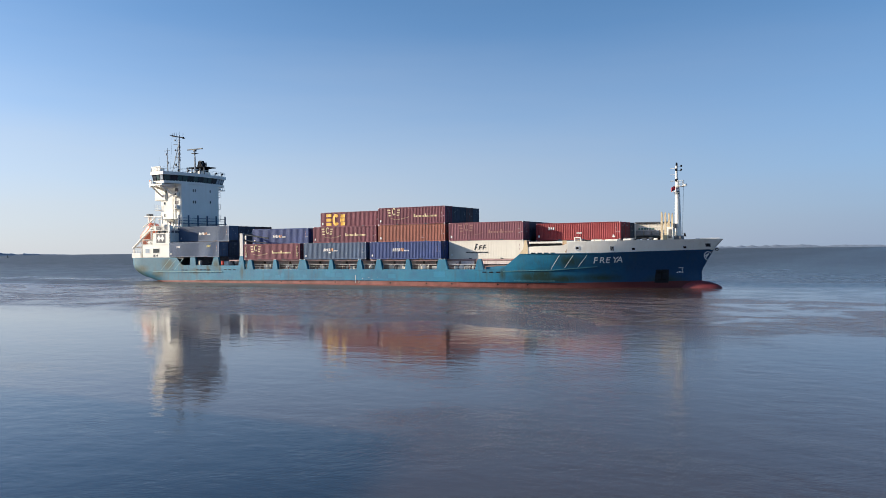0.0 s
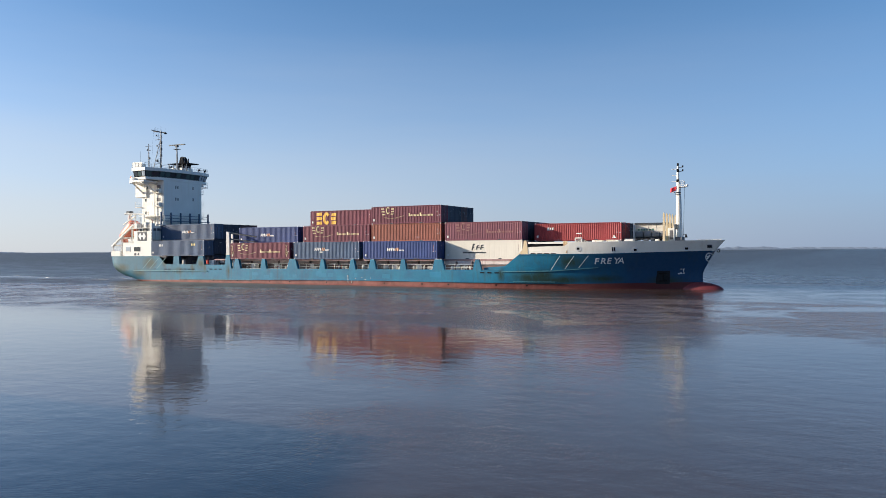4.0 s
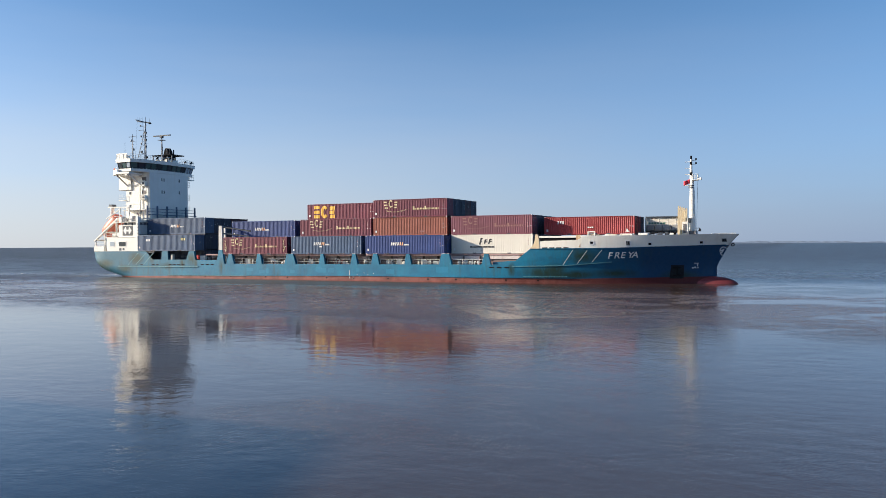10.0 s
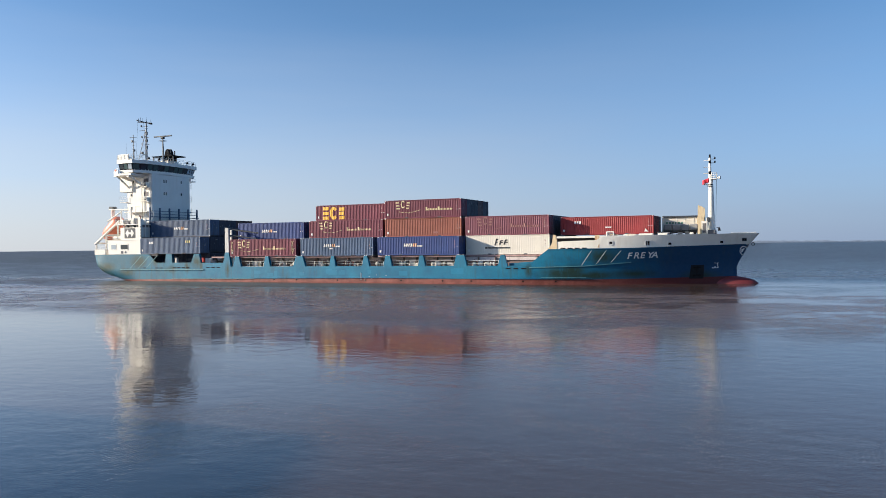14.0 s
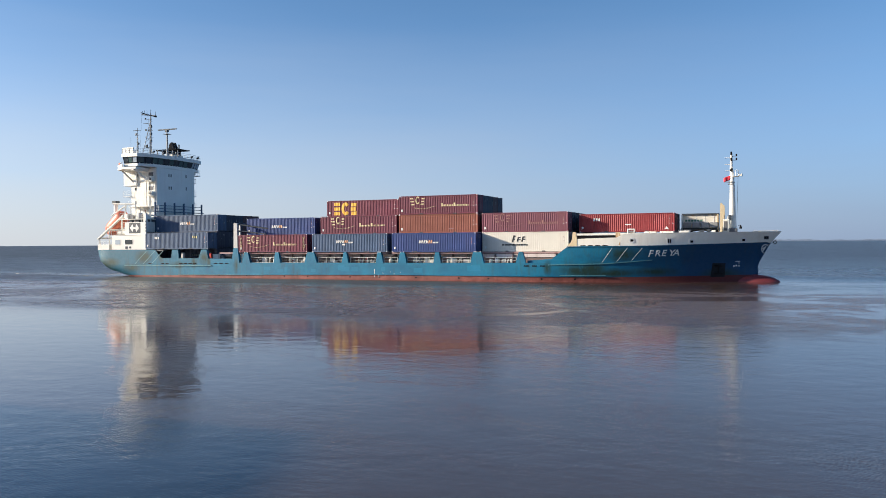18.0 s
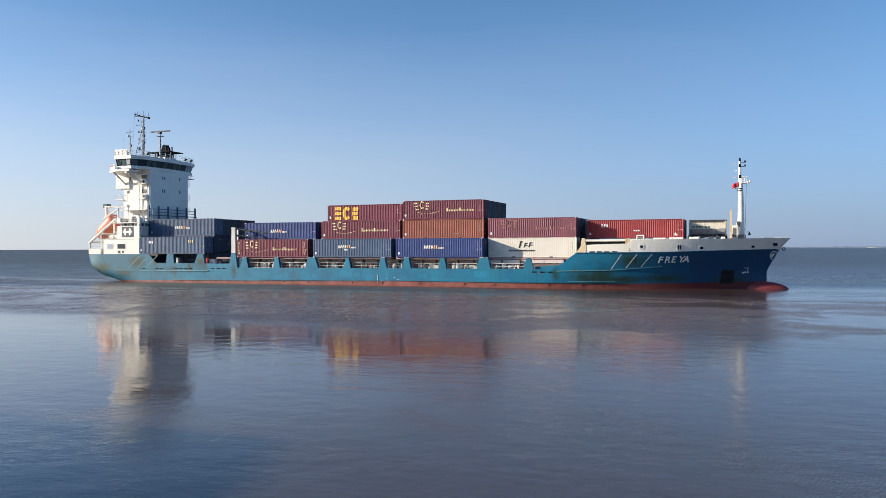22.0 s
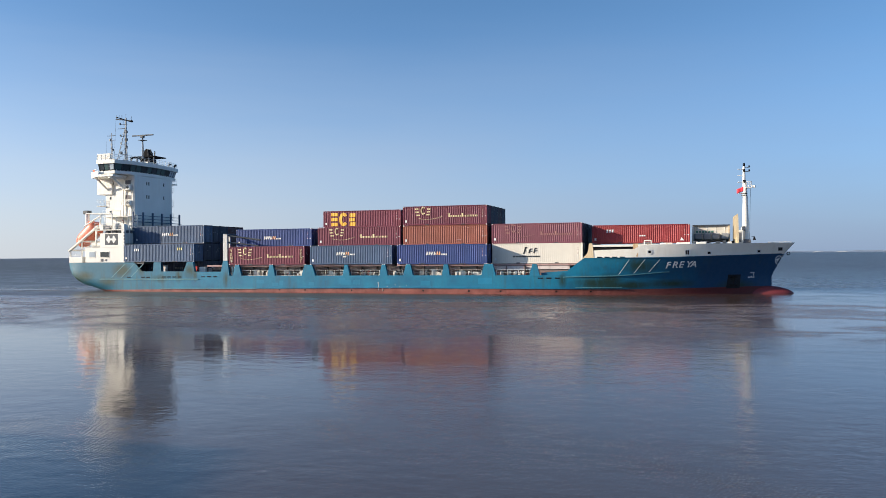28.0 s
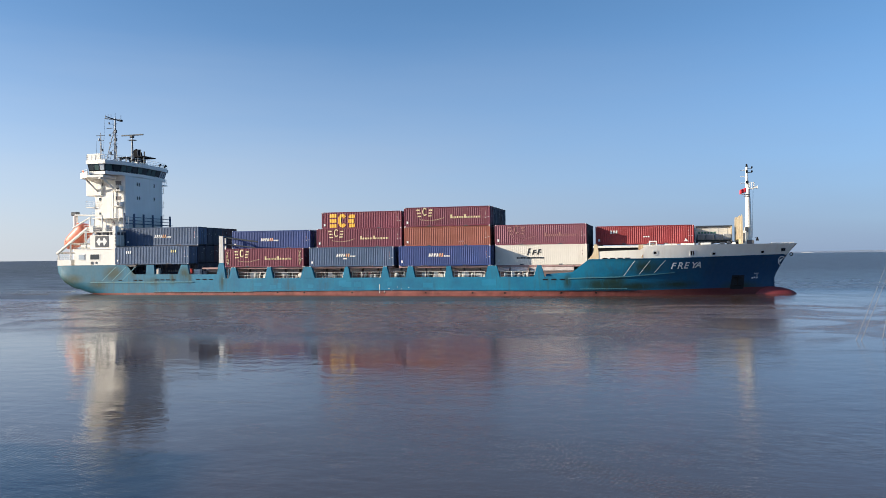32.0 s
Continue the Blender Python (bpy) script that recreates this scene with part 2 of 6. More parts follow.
def water():
    m, n, l, bsdf = shader("river_water")
    pos = n.new("ShaderNodeNewGeometry").outputs["Position"]
    drift = n.new("ShaderNodeTexCoord").outputs["Object"]     # the ripples go with the stream, the zones stay
    silt = mix(n, l, ramp(n, l, noise_at(n, l, pos, 0.012, 4), 0.4, 0.62), (0.064, 0.044, 0.032), (0.092, 0.062, 0.045))
    bsdf.inputs["IOR"].default_value = 1.46
    alongside = n.new("ShaderNodeTexCoord")     # the ship drags her wash along
    alongside.object = ship
    aboard = n.new("ShaderNodeSeparateXYZ")
    l.new(alongside.outputs["Object"], aboard.inputs[0])
    # wind: bands of ruffled water, smooth slicks between them, a steady chop out in the fairway
    y = n.new("ShaderNodeSeparateXYZ")
    l.new(pos, y.inputs[0])
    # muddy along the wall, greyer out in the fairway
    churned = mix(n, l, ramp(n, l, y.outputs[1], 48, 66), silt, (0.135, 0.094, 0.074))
    # darker band beside the ship, standing in part for the hull's dark reflection
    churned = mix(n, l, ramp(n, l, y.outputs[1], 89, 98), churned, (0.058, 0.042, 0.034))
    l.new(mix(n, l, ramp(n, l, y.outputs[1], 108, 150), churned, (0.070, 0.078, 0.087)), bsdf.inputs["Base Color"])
    breeze = n.new("ShaderNodeMath")
    breeze.operation = 'MULTIPLY_ADD'
    l.new(noise_at(n, l, pos, 0.06, 5, 0.6, (0.6, 1.0, 1), 0.4), breeze.inputs[0])
    breeze.inputs[1].default_value = 26.0
    l.new(y.outputs[0], breeze.inputs[2])
    slick = ramp(n, l, breeze.outputs[0], -6, 3)
    edge = noise_at(n, l, pos, 0.03, 4, 0.55, (0.35, 1.0, 1), 0.5)
    dist = n.new("ShaderNodeMath")
    dist.operation = 'MULTIPLY_ADD'
    l.new(edge, dist.inputs[0])
    dist.inputs[1].default_value = 26.0
    l.new(y.outputs[1], dist.inputs[2])
    lane = ramp(n, l, dist.outputs[0], 59, 70, 0.0, 0.7)
    close = ramp(n, l, dist.outputs[0], 34, 44, 0.03, 0.0)
    far = ramp(n, l, y.outputs[1], 118, 300, 0.55, 1.0)
    add = n.new("ShaderNodeMath")
    add.operation = 'MAXIMUM'
    l.new(ramp(n, l, slick, 0, 1, 0.0, 0.11), add.inputs[0])
    l.new(lane, add.inputs[1])
    near = n.new("ShaderNodeMath")
    near.operation = 'MAXIMUM'
    l.new(add.outputs[0], near.inputs[0])
    l.new(close, near.inputs[1])
    top = n.new("ShaderNodeMath")
    top.operation = 'MAXIMUM'
    l.new(near.outputs[0], top.inputs[0])
    gate = n.new("ShaderNodeMath")
    gate.operation = 'MULTIPLY'
    l.new(far, gate.inputs[0])
    l.new(ramp(n, l, y.outputs[1], 112, 135), gate.inputs[1])
    l.new(gate.outputs[0], top.inputs[1])
    # a long smooth slick that the ship's side runs along
    calm = n.new("ShaderNodeMath")
    calm.operation = 'MULTIPLY_ADD'
    l.new(noise_at(n, l, pos, 0.05, 4, 0.6, (0.25, 1.0, 1)), calm.inputs[0])
    calm.inputs[1].default_value = 13.0
    l.new(y.outputs[1], calm.inputs[2])
    # cat's paws: gusts leave darker, livelier patches
    gust = ramp(n, l, noise_at(n, l, drift, 0.11, 5, 0.65, (0.75, 1.0, 1), 1.2), 0.42, 0.56, 0.08, 1.0)
    lively = n.new("ShaderNodeMath")
    lively.operation = 'MULTIPLY'
    l.new(top.outputs[0], lively.inputs[0])
    l.new(gust, lively.inputs[1])
    still = n.new("ShaderNodeMath")
    still.operation = 'MULTIPLY'
    l.new(lively.outputs[0], still.inputs[0])
    ahead = n.new("ShaderNodeMath")
    ahead.operation = 'MULTIPLY'
    l.new(ramp(n, l, calm.outputs[0], 96.5, 97.5, 0.0, 0.65), ahead.inputs[0])
    l.new(ramp(n, l, y.outputs[0], -105, -85), ahead.inputs[1])
    l.new(ramp(n, l, ahead.outputs[0], 0, 1, 1.0, 0.0), still.inputs[1])
    ruffle = still.outputs[0]
    rough = n.new("ShaderNodeMath")
    rough.operation = 'ADD'
    l.new(ramp(n, l, ruffle, 0, 1, 0.035, 0.18), rough.inputs[0])
    swept = n.new("ShaderNodeMath")
    swept.operation = 'ADD'
    l.new(ramp(n, l, gate.outputs[0], 0, 1, 0.0, 0.22), swept.inputs[0])
    trail = n.new("ShaderNodeMath")
    trail.operation = 'MULTIPLY'
    l.new(ramp(n, l, dist.outputs[0], 54, 69, 0.0, 0.15), trail.inputs[0])
    l.new(ramp(n, l, aboard.outputs[0], 5, 35, 1.0, 0.4), trail.inputs[1])
    l.new(trail.outputs[0], swept.inputs[1])
    l.new(swept.outputs[0], rough.inputs[1])
    # breezy water ahead of the shelter: too fine to see crest by crest
    shiver = n.new("ShaderNodeMath")
    shiver.operation = 'MULTIPLY_ADD'
    l.new(slick, shiver.inputs[0])
    l.new(ramp(n, l, y.outputs[1], 26, 58, 0.13, 0.02), shiver.inputs[1])
    l.new(rough.outputs[0], shiver.inputs[2])
    # the ship's wash blurs the mirror along her side
    wash = n.new("ShaderNodeMath")
    wash.operation = 'MULTIPLY'
    l.new(ramp(n, l, calm.outputs[0], 100.5, 104.0), wash.inputs[0])
    l.new(ramp(n, l, calm.outputs[0], 117, 124, 0.10, 0.0), wash.inputs[1])
    rougher = n.new("ShaderNodeMath")
    rougher.operation = 'ADD'
    l.new(shiver.outputs[0], rougher.inputs[0])
    behind = n.new("ShaderNodeMath")
    behind.operation = 'MULTIPLY'
    l.new(wash.outputs[0], behind.inputs[0])
    l.new(ramp(n, l, aboard.outputs[0], -5, 28, 1.0, 0.0), behind.inputs[1])
    l.new(behind.outputs[0], rougher.inputs[1])
    l.new(rougher.outputs[0], bsdf.inputs["Roughness"])
    # short steep waves hide much of the mirror from a low eye
    l.new(ramp(n, l, gate.outputs[0], 0, 1, 0.5, 0.42), bsdf.inputs["Specular IOR Level"])
    def wave(height, strength, distance, before=None):
        b = n.new("ShaderNodeBump")
        b.inputs["Distance"].default_value = distance
        if isinstance(strength, float):
            b.inputs["Strength"].default_value = strength
        else:
            l.new(strength, b.inputs["Strength"])
        l.new(height, b.inputs["Height"])
        if before:
            l.new(before, b.inputs["Normal"])
        return b.outputs[0]

    # the waves roll in on the wall: their steep faces lean that way, most of all in the ship's wash
    lean = n.new("ShaderNodeMath")
    lean.operation = 'MULTIPLY'
    l.new(ramp(n, l, y.outputs[1], 46, 94, 0.018, -0.085), lean.inputs[0])
    hollow = n.new("ShaderNodeMath")
    hollow.operation = 'MULTIPLY'
    l.new(ramp(n, l, aboard.outputs[0], -5, 28, 1.0, 0.0), hollow.inputs[0])
    l.new(ramp(n, l, aboard.outputs[0], -60, -44, 1.0, 0.35), hollow.inputs[1])
    l.new(hollow.outputs[0], lean.inputs[1])
    astern = n.new("ShaderNodeMath")
    astern.operation = 'MULTIPLY'
    l.new(lean.outputs[0], astern.inputs[0])
    l.new(ramp(n, l, aboard.outputs[1], -13, -7, 1.0, 0.0), astern.inputs[1])
    face = n.new("ShaderNodeCombineXYZ")
    face.inputs[2].default_value = 1.0
    l.new(astern.outputs[0], face.inputs[1])
    upward = n.new("ShaderNodeVectorMath")
    upward.operation = 'NORMALIZE'
    l.new(face.outputs[0], upward.inputs[0])
    fine = wave(noise_at(n, l, drift, 3.2, 4, 0.65, (0.85, 1.0, 1)), ramp(n, l, ruffle, 0, 1, 0.045, 1.0), 0.04, upward.outputs[0])
    mid = wave(noise_at(n, l, drift, 0.75, 4, 0.6, (0.75, 1.0, 1)), ramp(n, l, ruffle, 0, 1, 0.125, 1.0), 0.15, fine)
    slow = wave(noise_at(n, l, drift, 0.16, 3, 0.5, (0.5, 1.0, 1)), 0.10, 0.12, mid)
    # short wind waves where the gusts lie on the fairway
    blown = n.new("ShaderNodeMath")
    blown.operation = 'MULTIPLY'
    l.new(ruffle, blown.inputs[0])
    l.new(lane, blown.inputs[1])
    slow = wave(noise_at(n, l, drift, 0.5, 5, 0.7, (0.8, 1.0, 1)), ramp(n, l, blown.outputs[0], 0.08, 0.45, 0.0, 0.8), 0.6, slow)
    # capillary ripples: trains of tiny crests that lie in ragged patches near the wall
    for turn, size, lo, seed in ((24, 3.1, 0.47, 11.0), (-16, 2.5, 0.52, 47.0)):
        mp = n.new("ShaderNodeMapping")
        mp.inputs["Rotation"].default_value, mp.inputs["Location"].default_value = (0, 0, radians(turn)), (seed, seed * 0.7, 0)
        l.new(drift, mp.inputs[0])
        crest = n.new("ShaderNodeTexWave")
        crest.bands_direction = 'Y'
        crest.inputs["Scale"].default_value, crest.inputs["Distortion"].default_value = size, 9.0
        crest.inputs["Detail"].default_value, crest.inputs["Detail Scale"].default_value, crest.inputs["Detail Roughness"].default_value = 3.0, 1.2, 0.6
        l.new(mp.outputs[0], crest.inputs[0])
        spots = ramp(n, l, noise_at(n, l, mp.outputs[0], 0.085, 5, 0.62, (0.55, 1.0, 1), 0.6), lo, lo + 0.16, 0.0, 0.38)
        sheltered = n.new("ShaderNodeMath")
        sheltered.operation = 'MULTIPLY'
        l.new(spots, sheltered.inputs[0])
        l.new(ramp(n, l, y.outputs[1], 24, 38, 1.0, 0.0), sheltered.inputs[1])
        slow = wave(crest.outputs["Fac"], sheltered.outputs[0], 0.008, slow)
    chop = wave(noise_at(n, l, pos, 0.45, 4, 0.65, (0.7, 1.0, 1), 0.3), gate.outputs[0], 0.95, slow)
    steep = n.new("ShaderNodeMath")
    steep.operation = 'MULTIPLY'
    l.new(gate.outputs[0], steep.inputs[0])
    l.new(ramp(n, l, y.outputs[1], 160, 330, 0.9, 0.0), steep.inputs[1])
    chop = wave(noise_at(n, l, drift, 0.16, 6, 0.72, (0.4, 1.0, 1)), steep.outputs[0], 0.7, chop)
    l.new(chop, bsdf.inputs["Normal"])
    bm = bmesh.new()
    bmesh.ops.create_circle(bm, cap_ends=True, segments=96, radius=4950)
    return tagged(part("water", bm, m), "calm silty river water with wind-ruffled bands", "water", kind="structure")


WATER = water()


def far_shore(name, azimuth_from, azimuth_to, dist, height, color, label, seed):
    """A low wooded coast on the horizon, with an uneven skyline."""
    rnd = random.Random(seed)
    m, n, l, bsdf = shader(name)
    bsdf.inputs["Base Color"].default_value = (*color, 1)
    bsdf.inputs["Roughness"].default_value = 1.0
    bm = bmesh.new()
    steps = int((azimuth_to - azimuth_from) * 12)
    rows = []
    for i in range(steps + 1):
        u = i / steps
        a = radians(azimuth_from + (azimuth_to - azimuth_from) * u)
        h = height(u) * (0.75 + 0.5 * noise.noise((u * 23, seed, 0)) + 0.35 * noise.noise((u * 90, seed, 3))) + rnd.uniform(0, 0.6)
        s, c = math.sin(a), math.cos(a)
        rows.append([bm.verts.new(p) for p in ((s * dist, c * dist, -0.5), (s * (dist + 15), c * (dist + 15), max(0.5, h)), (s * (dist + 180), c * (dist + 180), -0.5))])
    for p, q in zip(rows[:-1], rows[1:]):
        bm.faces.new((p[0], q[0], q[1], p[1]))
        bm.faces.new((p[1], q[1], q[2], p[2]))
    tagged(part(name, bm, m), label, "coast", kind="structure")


# distance haze is mixed into the coast and hill colours
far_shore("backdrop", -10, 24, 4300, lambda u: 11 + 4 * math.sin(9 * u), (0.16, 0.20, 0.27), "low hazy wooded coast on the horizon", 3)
far_shore("backdrop_bank", 9.8, 10.5, 4250, lambda u: 4.0 * math.sin(math.pi * u) ** 0.5, (0.52, 0.50, 0.48), "pale sunlit sandbank far out", 5)
far_shore("backdrop_flat", 11.2, 12.0, 4250, lambda u: 3.5 * math.sin(math.pi * u) ** 0.5, (0.50, 0.49, 0.47), "pale sunlit mudflat far out", 9)
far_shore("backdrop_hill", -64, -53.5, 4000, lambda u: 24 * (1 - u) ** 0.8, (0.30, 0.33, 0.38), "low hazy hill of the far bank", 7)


def quay():
    stone = paint("quay_concrete", (0.33, 0.31, 0.28), 0.85, vary=0.2, rust=0.2, grain=2)
    bm = block(-160, 160, -120, 2.0, -3, 4.1, 0.12)
    tagged(part("quay", bm, stone), "grey concrete quay behind the river wall", "quay", kind="structure")
    # the warehouse whose shadow lies on the water
    wall = paint("warehouse_wall", (0.38, 0.34, 0.30), 0.8, vary=0.15)
    house = thing("warehouse", "plain rendered warehouse standing on the quay", "building")
    house.matrix_basis = pose(-58.5, 1.3, 4.1)
    part("wall", prism([(0, 0), (-34, 0), (-34, -38), (13.8, -38)], 'z', 0, 11.1), wall, house)
    part("roof", prism([(0.1, 0.1), (-34.1, 0.1), (-34.1, -38.1), (14.0, -38.1)], 'z', 11.1, 11.4), DECK_GREY, house)


quay()


# ---- the ship ----
HALF = 8.4        # half the beam


def clamp(v, lo=0.0, hi=1.0):
    return max(lo, min(hi, v))


def stem(z):
    """Where the bow ends at height z."""
    return float(np.interp(z, (-2, 2.5, 5.43, 6.96), (38.75, 38.75, 40.4, 41.75)))


def breadth(x, z):
    """Half-breadth of the hull."""
    u = clamp(z / 5.5, 0.0, 1.27)
    start, power = 2 + 10 * u, 2.0 + 0.5 * u
    b = HALF
    if x > start:
        b *= max(0.0, 1 - ((x - start) / (stem(z) - start)) ** power)
    if x < -69.5:
        b -= 1.1 * ((-69.5 - x) / 4.0) ** 2.6
    rise = keel(x)
    turn = min(float(np.interp(x, (-73, -68, -60), (1.5, 1.5, 1.0))), 4.75 - rise)
    if z < rise + turn:
        b *= clamp((z - rise) / turn) ** float(np.interp(x, (-70, -60), (0.23, 0.20)))
    return b


def keel(x):
    """Underside of the hull: a round counter astern."""
    return float(np.interp(x + 73.5, (0, 0.25, 0.6, 1.1, 1.8, 2.7, 3.8, 5.2, 7.0, 9.0, 12.0), (3.9, 2.9, 2.05, 1.42, 0.9, 0.5, 0.2, -0.1, -0.45, -0.9, -1.6)))


def boot_top(x):
    return float(np.interp(x, (-66, -45, -15, 20, 38.8), (0.25, 0.48, 0.80, 0.72, 1.05)))


def hull_top(x):
    return float(np.interp(x, (-73.5, -59.2, -57.6, -54.0, -47.9, -47.7, -42.0, -41.5, 11.2, 14.1, 26, 41), (4.8, 4.8, 3.3, 3.3, 3.3, 3.25, 3.25, 2.6, 2.74, 4.95, 5.05, 5.45)))


STATIONS = sorted({-73.5, -73.35, -73.2, -72.9, -72.6, -72.2, -71.8, -71.3, -70.8, -70.3, -69.8, -69, -68, -66.8, -65, -63, -61.5, -59.2, -57.6, -54, -47.9, -47.7, -42, -41.5, 11.2, 14.1,
                   *np.arange(-40, 11, 6.0), *np.arange(15, 38.5, 0.6), 38.7})


def skin(low, high, rows, xs, upright=False, sides=(-1, 1)):
    """The sides of the hull between two heights that depend on x, as one mesh."""
    bm = bmesh.new()
    for side in sides:
        last = None
        for x in xs:
            col = []
            for k in range(rows + 1):
                z = low(x) + (high(x) - low(x)) * k / rows
                xe = x
                if x > 15:
                    xe = 15 + (x - 15) / (38.7 - 15) * (stem(z) - 15)
                zb = 5.0 + (z - 5.0) * float(np.interp(xe, (15, 39), (0, 1))) if upright else z
                col.append(bm.verts.new((xe, side * breadth(xe, zb), z)))
            if last:
                for k in range(rows):
                    q = (last[k], col[k], col[k + 1], last[k + 1])
                    bm.faces.new(q if side < 0 else q[::-1])
            last = col
    bmesh.ops.remove_doubles(bm, verts=bm.verts, dist=0.004)
    for f in bm.faces:
        f.smooth = True
    return bm


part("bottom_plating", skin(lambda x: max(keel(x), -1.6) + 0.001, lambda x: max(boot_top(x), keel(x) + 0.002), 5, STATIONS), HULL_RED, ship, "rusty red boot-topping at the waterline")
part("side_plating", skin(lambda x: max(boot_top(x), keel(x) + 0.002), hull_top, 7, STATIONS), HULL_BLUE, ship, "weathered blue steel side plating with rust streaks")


def transom():
    bm = bmesh.new()
    zs = [3.91 + 0.89 * k / 6 for k in range(7)]
    left = [bm.verts.new((-73.5, -breadth(-73.5, z), z)) for z in zs]
    right = [bm.verts.new((-73.5, breadth(-73.5, z), z)) for z in zs]
    for k in range(6):
        bm.faces.new((left[k], left[k + 1], right[k + 1], right[k]))
    return bm


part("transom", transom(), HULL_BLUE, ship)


def bulwark_top(x):
    return float(np.interp(x, (14.1, 15.4, 16, 20.6, 20.9, 22, 41), (5.0, 6.05, 6.12, 6.25, 6.7, 6.8, 6.96)))


FORE = [x for x in STATIONS if x > 14]
part("bow_bulwark", skin(hull_top, bulwark_top, 4, [x for x in FORE if x > 20.9], True), BULWARK, ship, "pale grey steel bulwark round the forecastle")
# brighter than the bulwark forward: sunlight on this panel is put into its colour
CREAM_WHITE = paint("fresh_cream", (0.93, 0.88, 0.77), 0.5, vary=0.04, rust=0.25, rust_color=(0.62, 0.40, 0.18))
for side in (-1, 1):
    part("break_bulwark", skin(hull_top, bulwark_top, 4, [x for x in FORE if x < 21.5], True, (side,)), CREAM_WHITE, ship, "cream-white bulwark panel at the forecastle break")


def plan_plate(x0, x1, z, thick, inset=0.15):
    """A deck that follows the hull's outline."""
    xs = [x0] + [x for x in STATIONS if x0 < x < x1] + [x1]
    side = [(x, max(0.02, breadth(x, z) - inset)) for x in xs]
    return prism([(x, -b) for x, b in side] + [(x, b) for x, b in side[::-1]], 'z', z - thick, z)


part("main_deck", plan_plate(-59, 14, 2.15, 0.2), DECK_GREY, ship)
part("poop_deck", plan_plate(-73.3, -57.4, 4.75, 0.2), DECK_GREY, ship)
part("forecastle_deck", plan_plate(14.3, 40.3, 5.3, 0.2, 0.25), DECK_GREY, ship)
for side in (-1, 1):
    part("inner_bulwark", prism([(8.3, 2.2), (14.2, 2.2), (14.2, 4.6), (12.6, 3.35), (8.3, 3.05)], 'y', side * 7.95, side * 7.85), HULL_BLUE, ship)
part("bulkhead", block(12.6, 12.8, -8.1, 8.1, 2.15, 3.7), HULL_BLUE, ship)


def bulb():
    bm = bmesh.new()
    bmesh.ops.create_uvsphere(bm, u_segments=28, v_segments=16, radius=1, matrix=Matrix.LocRotScale((37.6, 0, -0.15), None, (4.0, 1.25, 1.22)))
    for f in bm.faces:
        f.smooth = True
    return bm


part("bulbous_bow", bulb(), paint("bulb_red", (0.165, 0.024, 0.028), 0.5, vary=0.25, rust=0.3, rust_color=(0.07, 0.02, 0.02)), ship, "rounded dark red bulbous bow at the water")

POST_GREY = paint("post_grey", (0.58, 0.58, 0.56), 0.55, vary=0.15, rust=0.4)
# pillars that carry the outer row of containers
for x0, x1, flare in ((-40.2, -39.5, 0.45), (-34.1, -33.5, 0.35), (-28.05, -26.8, 0.55), (-21.4, -20.9, 0.35), (-15.4, -14.85, 0.4),
                      (-11.6, -10.9, 0.4), (-5.8, -5.2, 0.32), (0.2, 1.45, 0.45), (7.15, 7.7, 0.5)):
    part("deck_pillar", prism([(x0 - flare, 2.55), (x1 + flare, 2.55), (x1, 4.28), (x0, 4.28)], 'y', -HALF - 0.03, -HALF + 0.5), HULL_BLUE, ship)
    part("deck_pillar", prism([(x0 - flare, 2.55), (x1 + flare, 2.55), (x1, 4.28), (x0, 4.28)], 'y', HALF - 0.5, HALF + 0.03), HULL_BLUE, ship)
for side in (-1, 1):
    a, b = sorted((side * HALF + 0.03 * side, side * (HALF - 0.45)))
    part("deck_pillar", prism([(-55.5, 3.25), (-53.9, 3.25), (-54.0, 4.78), (-55.35, 4.78)], 'y', a, b), HULL_BLUE, ship)
    part("deck_pillar", prism([(-49.7, 3.25), (-47.6, 3.25), (-47.95, 4.78), (-49.05, 4.78)], 'y', a, b), HULL_BLUE, ship)
    part("lashing_post_foot", prism([(-42.75, 3.2), (-41.2, 2.5), (-41.55, 5.0), (-42.35, 5.0)], 'y', a, b), HULL_BLUE, ship)
    part("lashing_post", prism([(-42.35, 5.0), (-41.55, 5.0), (-41.6, 9.1), (-42.3, 9.2)], 'y', a, b), POST_GREY, ship, "tall pale lashing post")

FADED_OXIDE = paint("faded_oxide", (0.44, 0.29, 0.27), 0.65, vary=0.25, rust=0.7, rust_color=(0.20, 0.05, 0.04))
# hatch coaming and covers
part("coaming_bar", block(-46, 12, -6.12, -5.97, 3.48, 3.98, 0.03), paint("coaming_pale", (0.72, 0.62, 0.58), 0.6, rust=0.6, vary=0.15), ship, "pale stained bar along the hatch coaming")
part("hatch_coaming", block(-46, 12, -5.95, 5.95, 2.15, 4.0, 0.05), COAMING, ship, "rust-stained pinkish hatch coaming")
for x0, x1 in ((-45.5, -28.3), (-27.3, -14.1), (-13.1, 0.2), (0.7, 13.5)):
    part("hatch_cover", block(x0, x1, -8.1 if x1 < 1 else -6.1, 8.1 if x1 < 1 else 6.1, 4.03, 4.28, 0.03), FADED_OXIDE, ship)


# ---- containers ----
ABOARD = []
SHAPES = {}


def corrugated(length, height, d=0.036):
    """A side sheet with pressed vertical folds; lies in the xz plane, folds go in +y."""
    xs, x = [], -length / 2
    pitch = length / round(length / 0.28)
    while x < length / 2 - 0.01:
        for f, y in ((0.0, 0), (0.28, 0), (0.5, d), (0.78, d)):
            xs.append((x + f * pitch, y))
        x += pitch
    xs.append((length / 2, 0))
    bm = bmesh.new()
    pairs = [(bm.verts.new((a, y, 0)), bm.verts.new((a, y, height))) for a, y in xs]
    for p, q in zip(pairs[:-1], pairs[1:]):
        bm.faces.new((p[0], q[0], q[1], p[1]))
    return bm


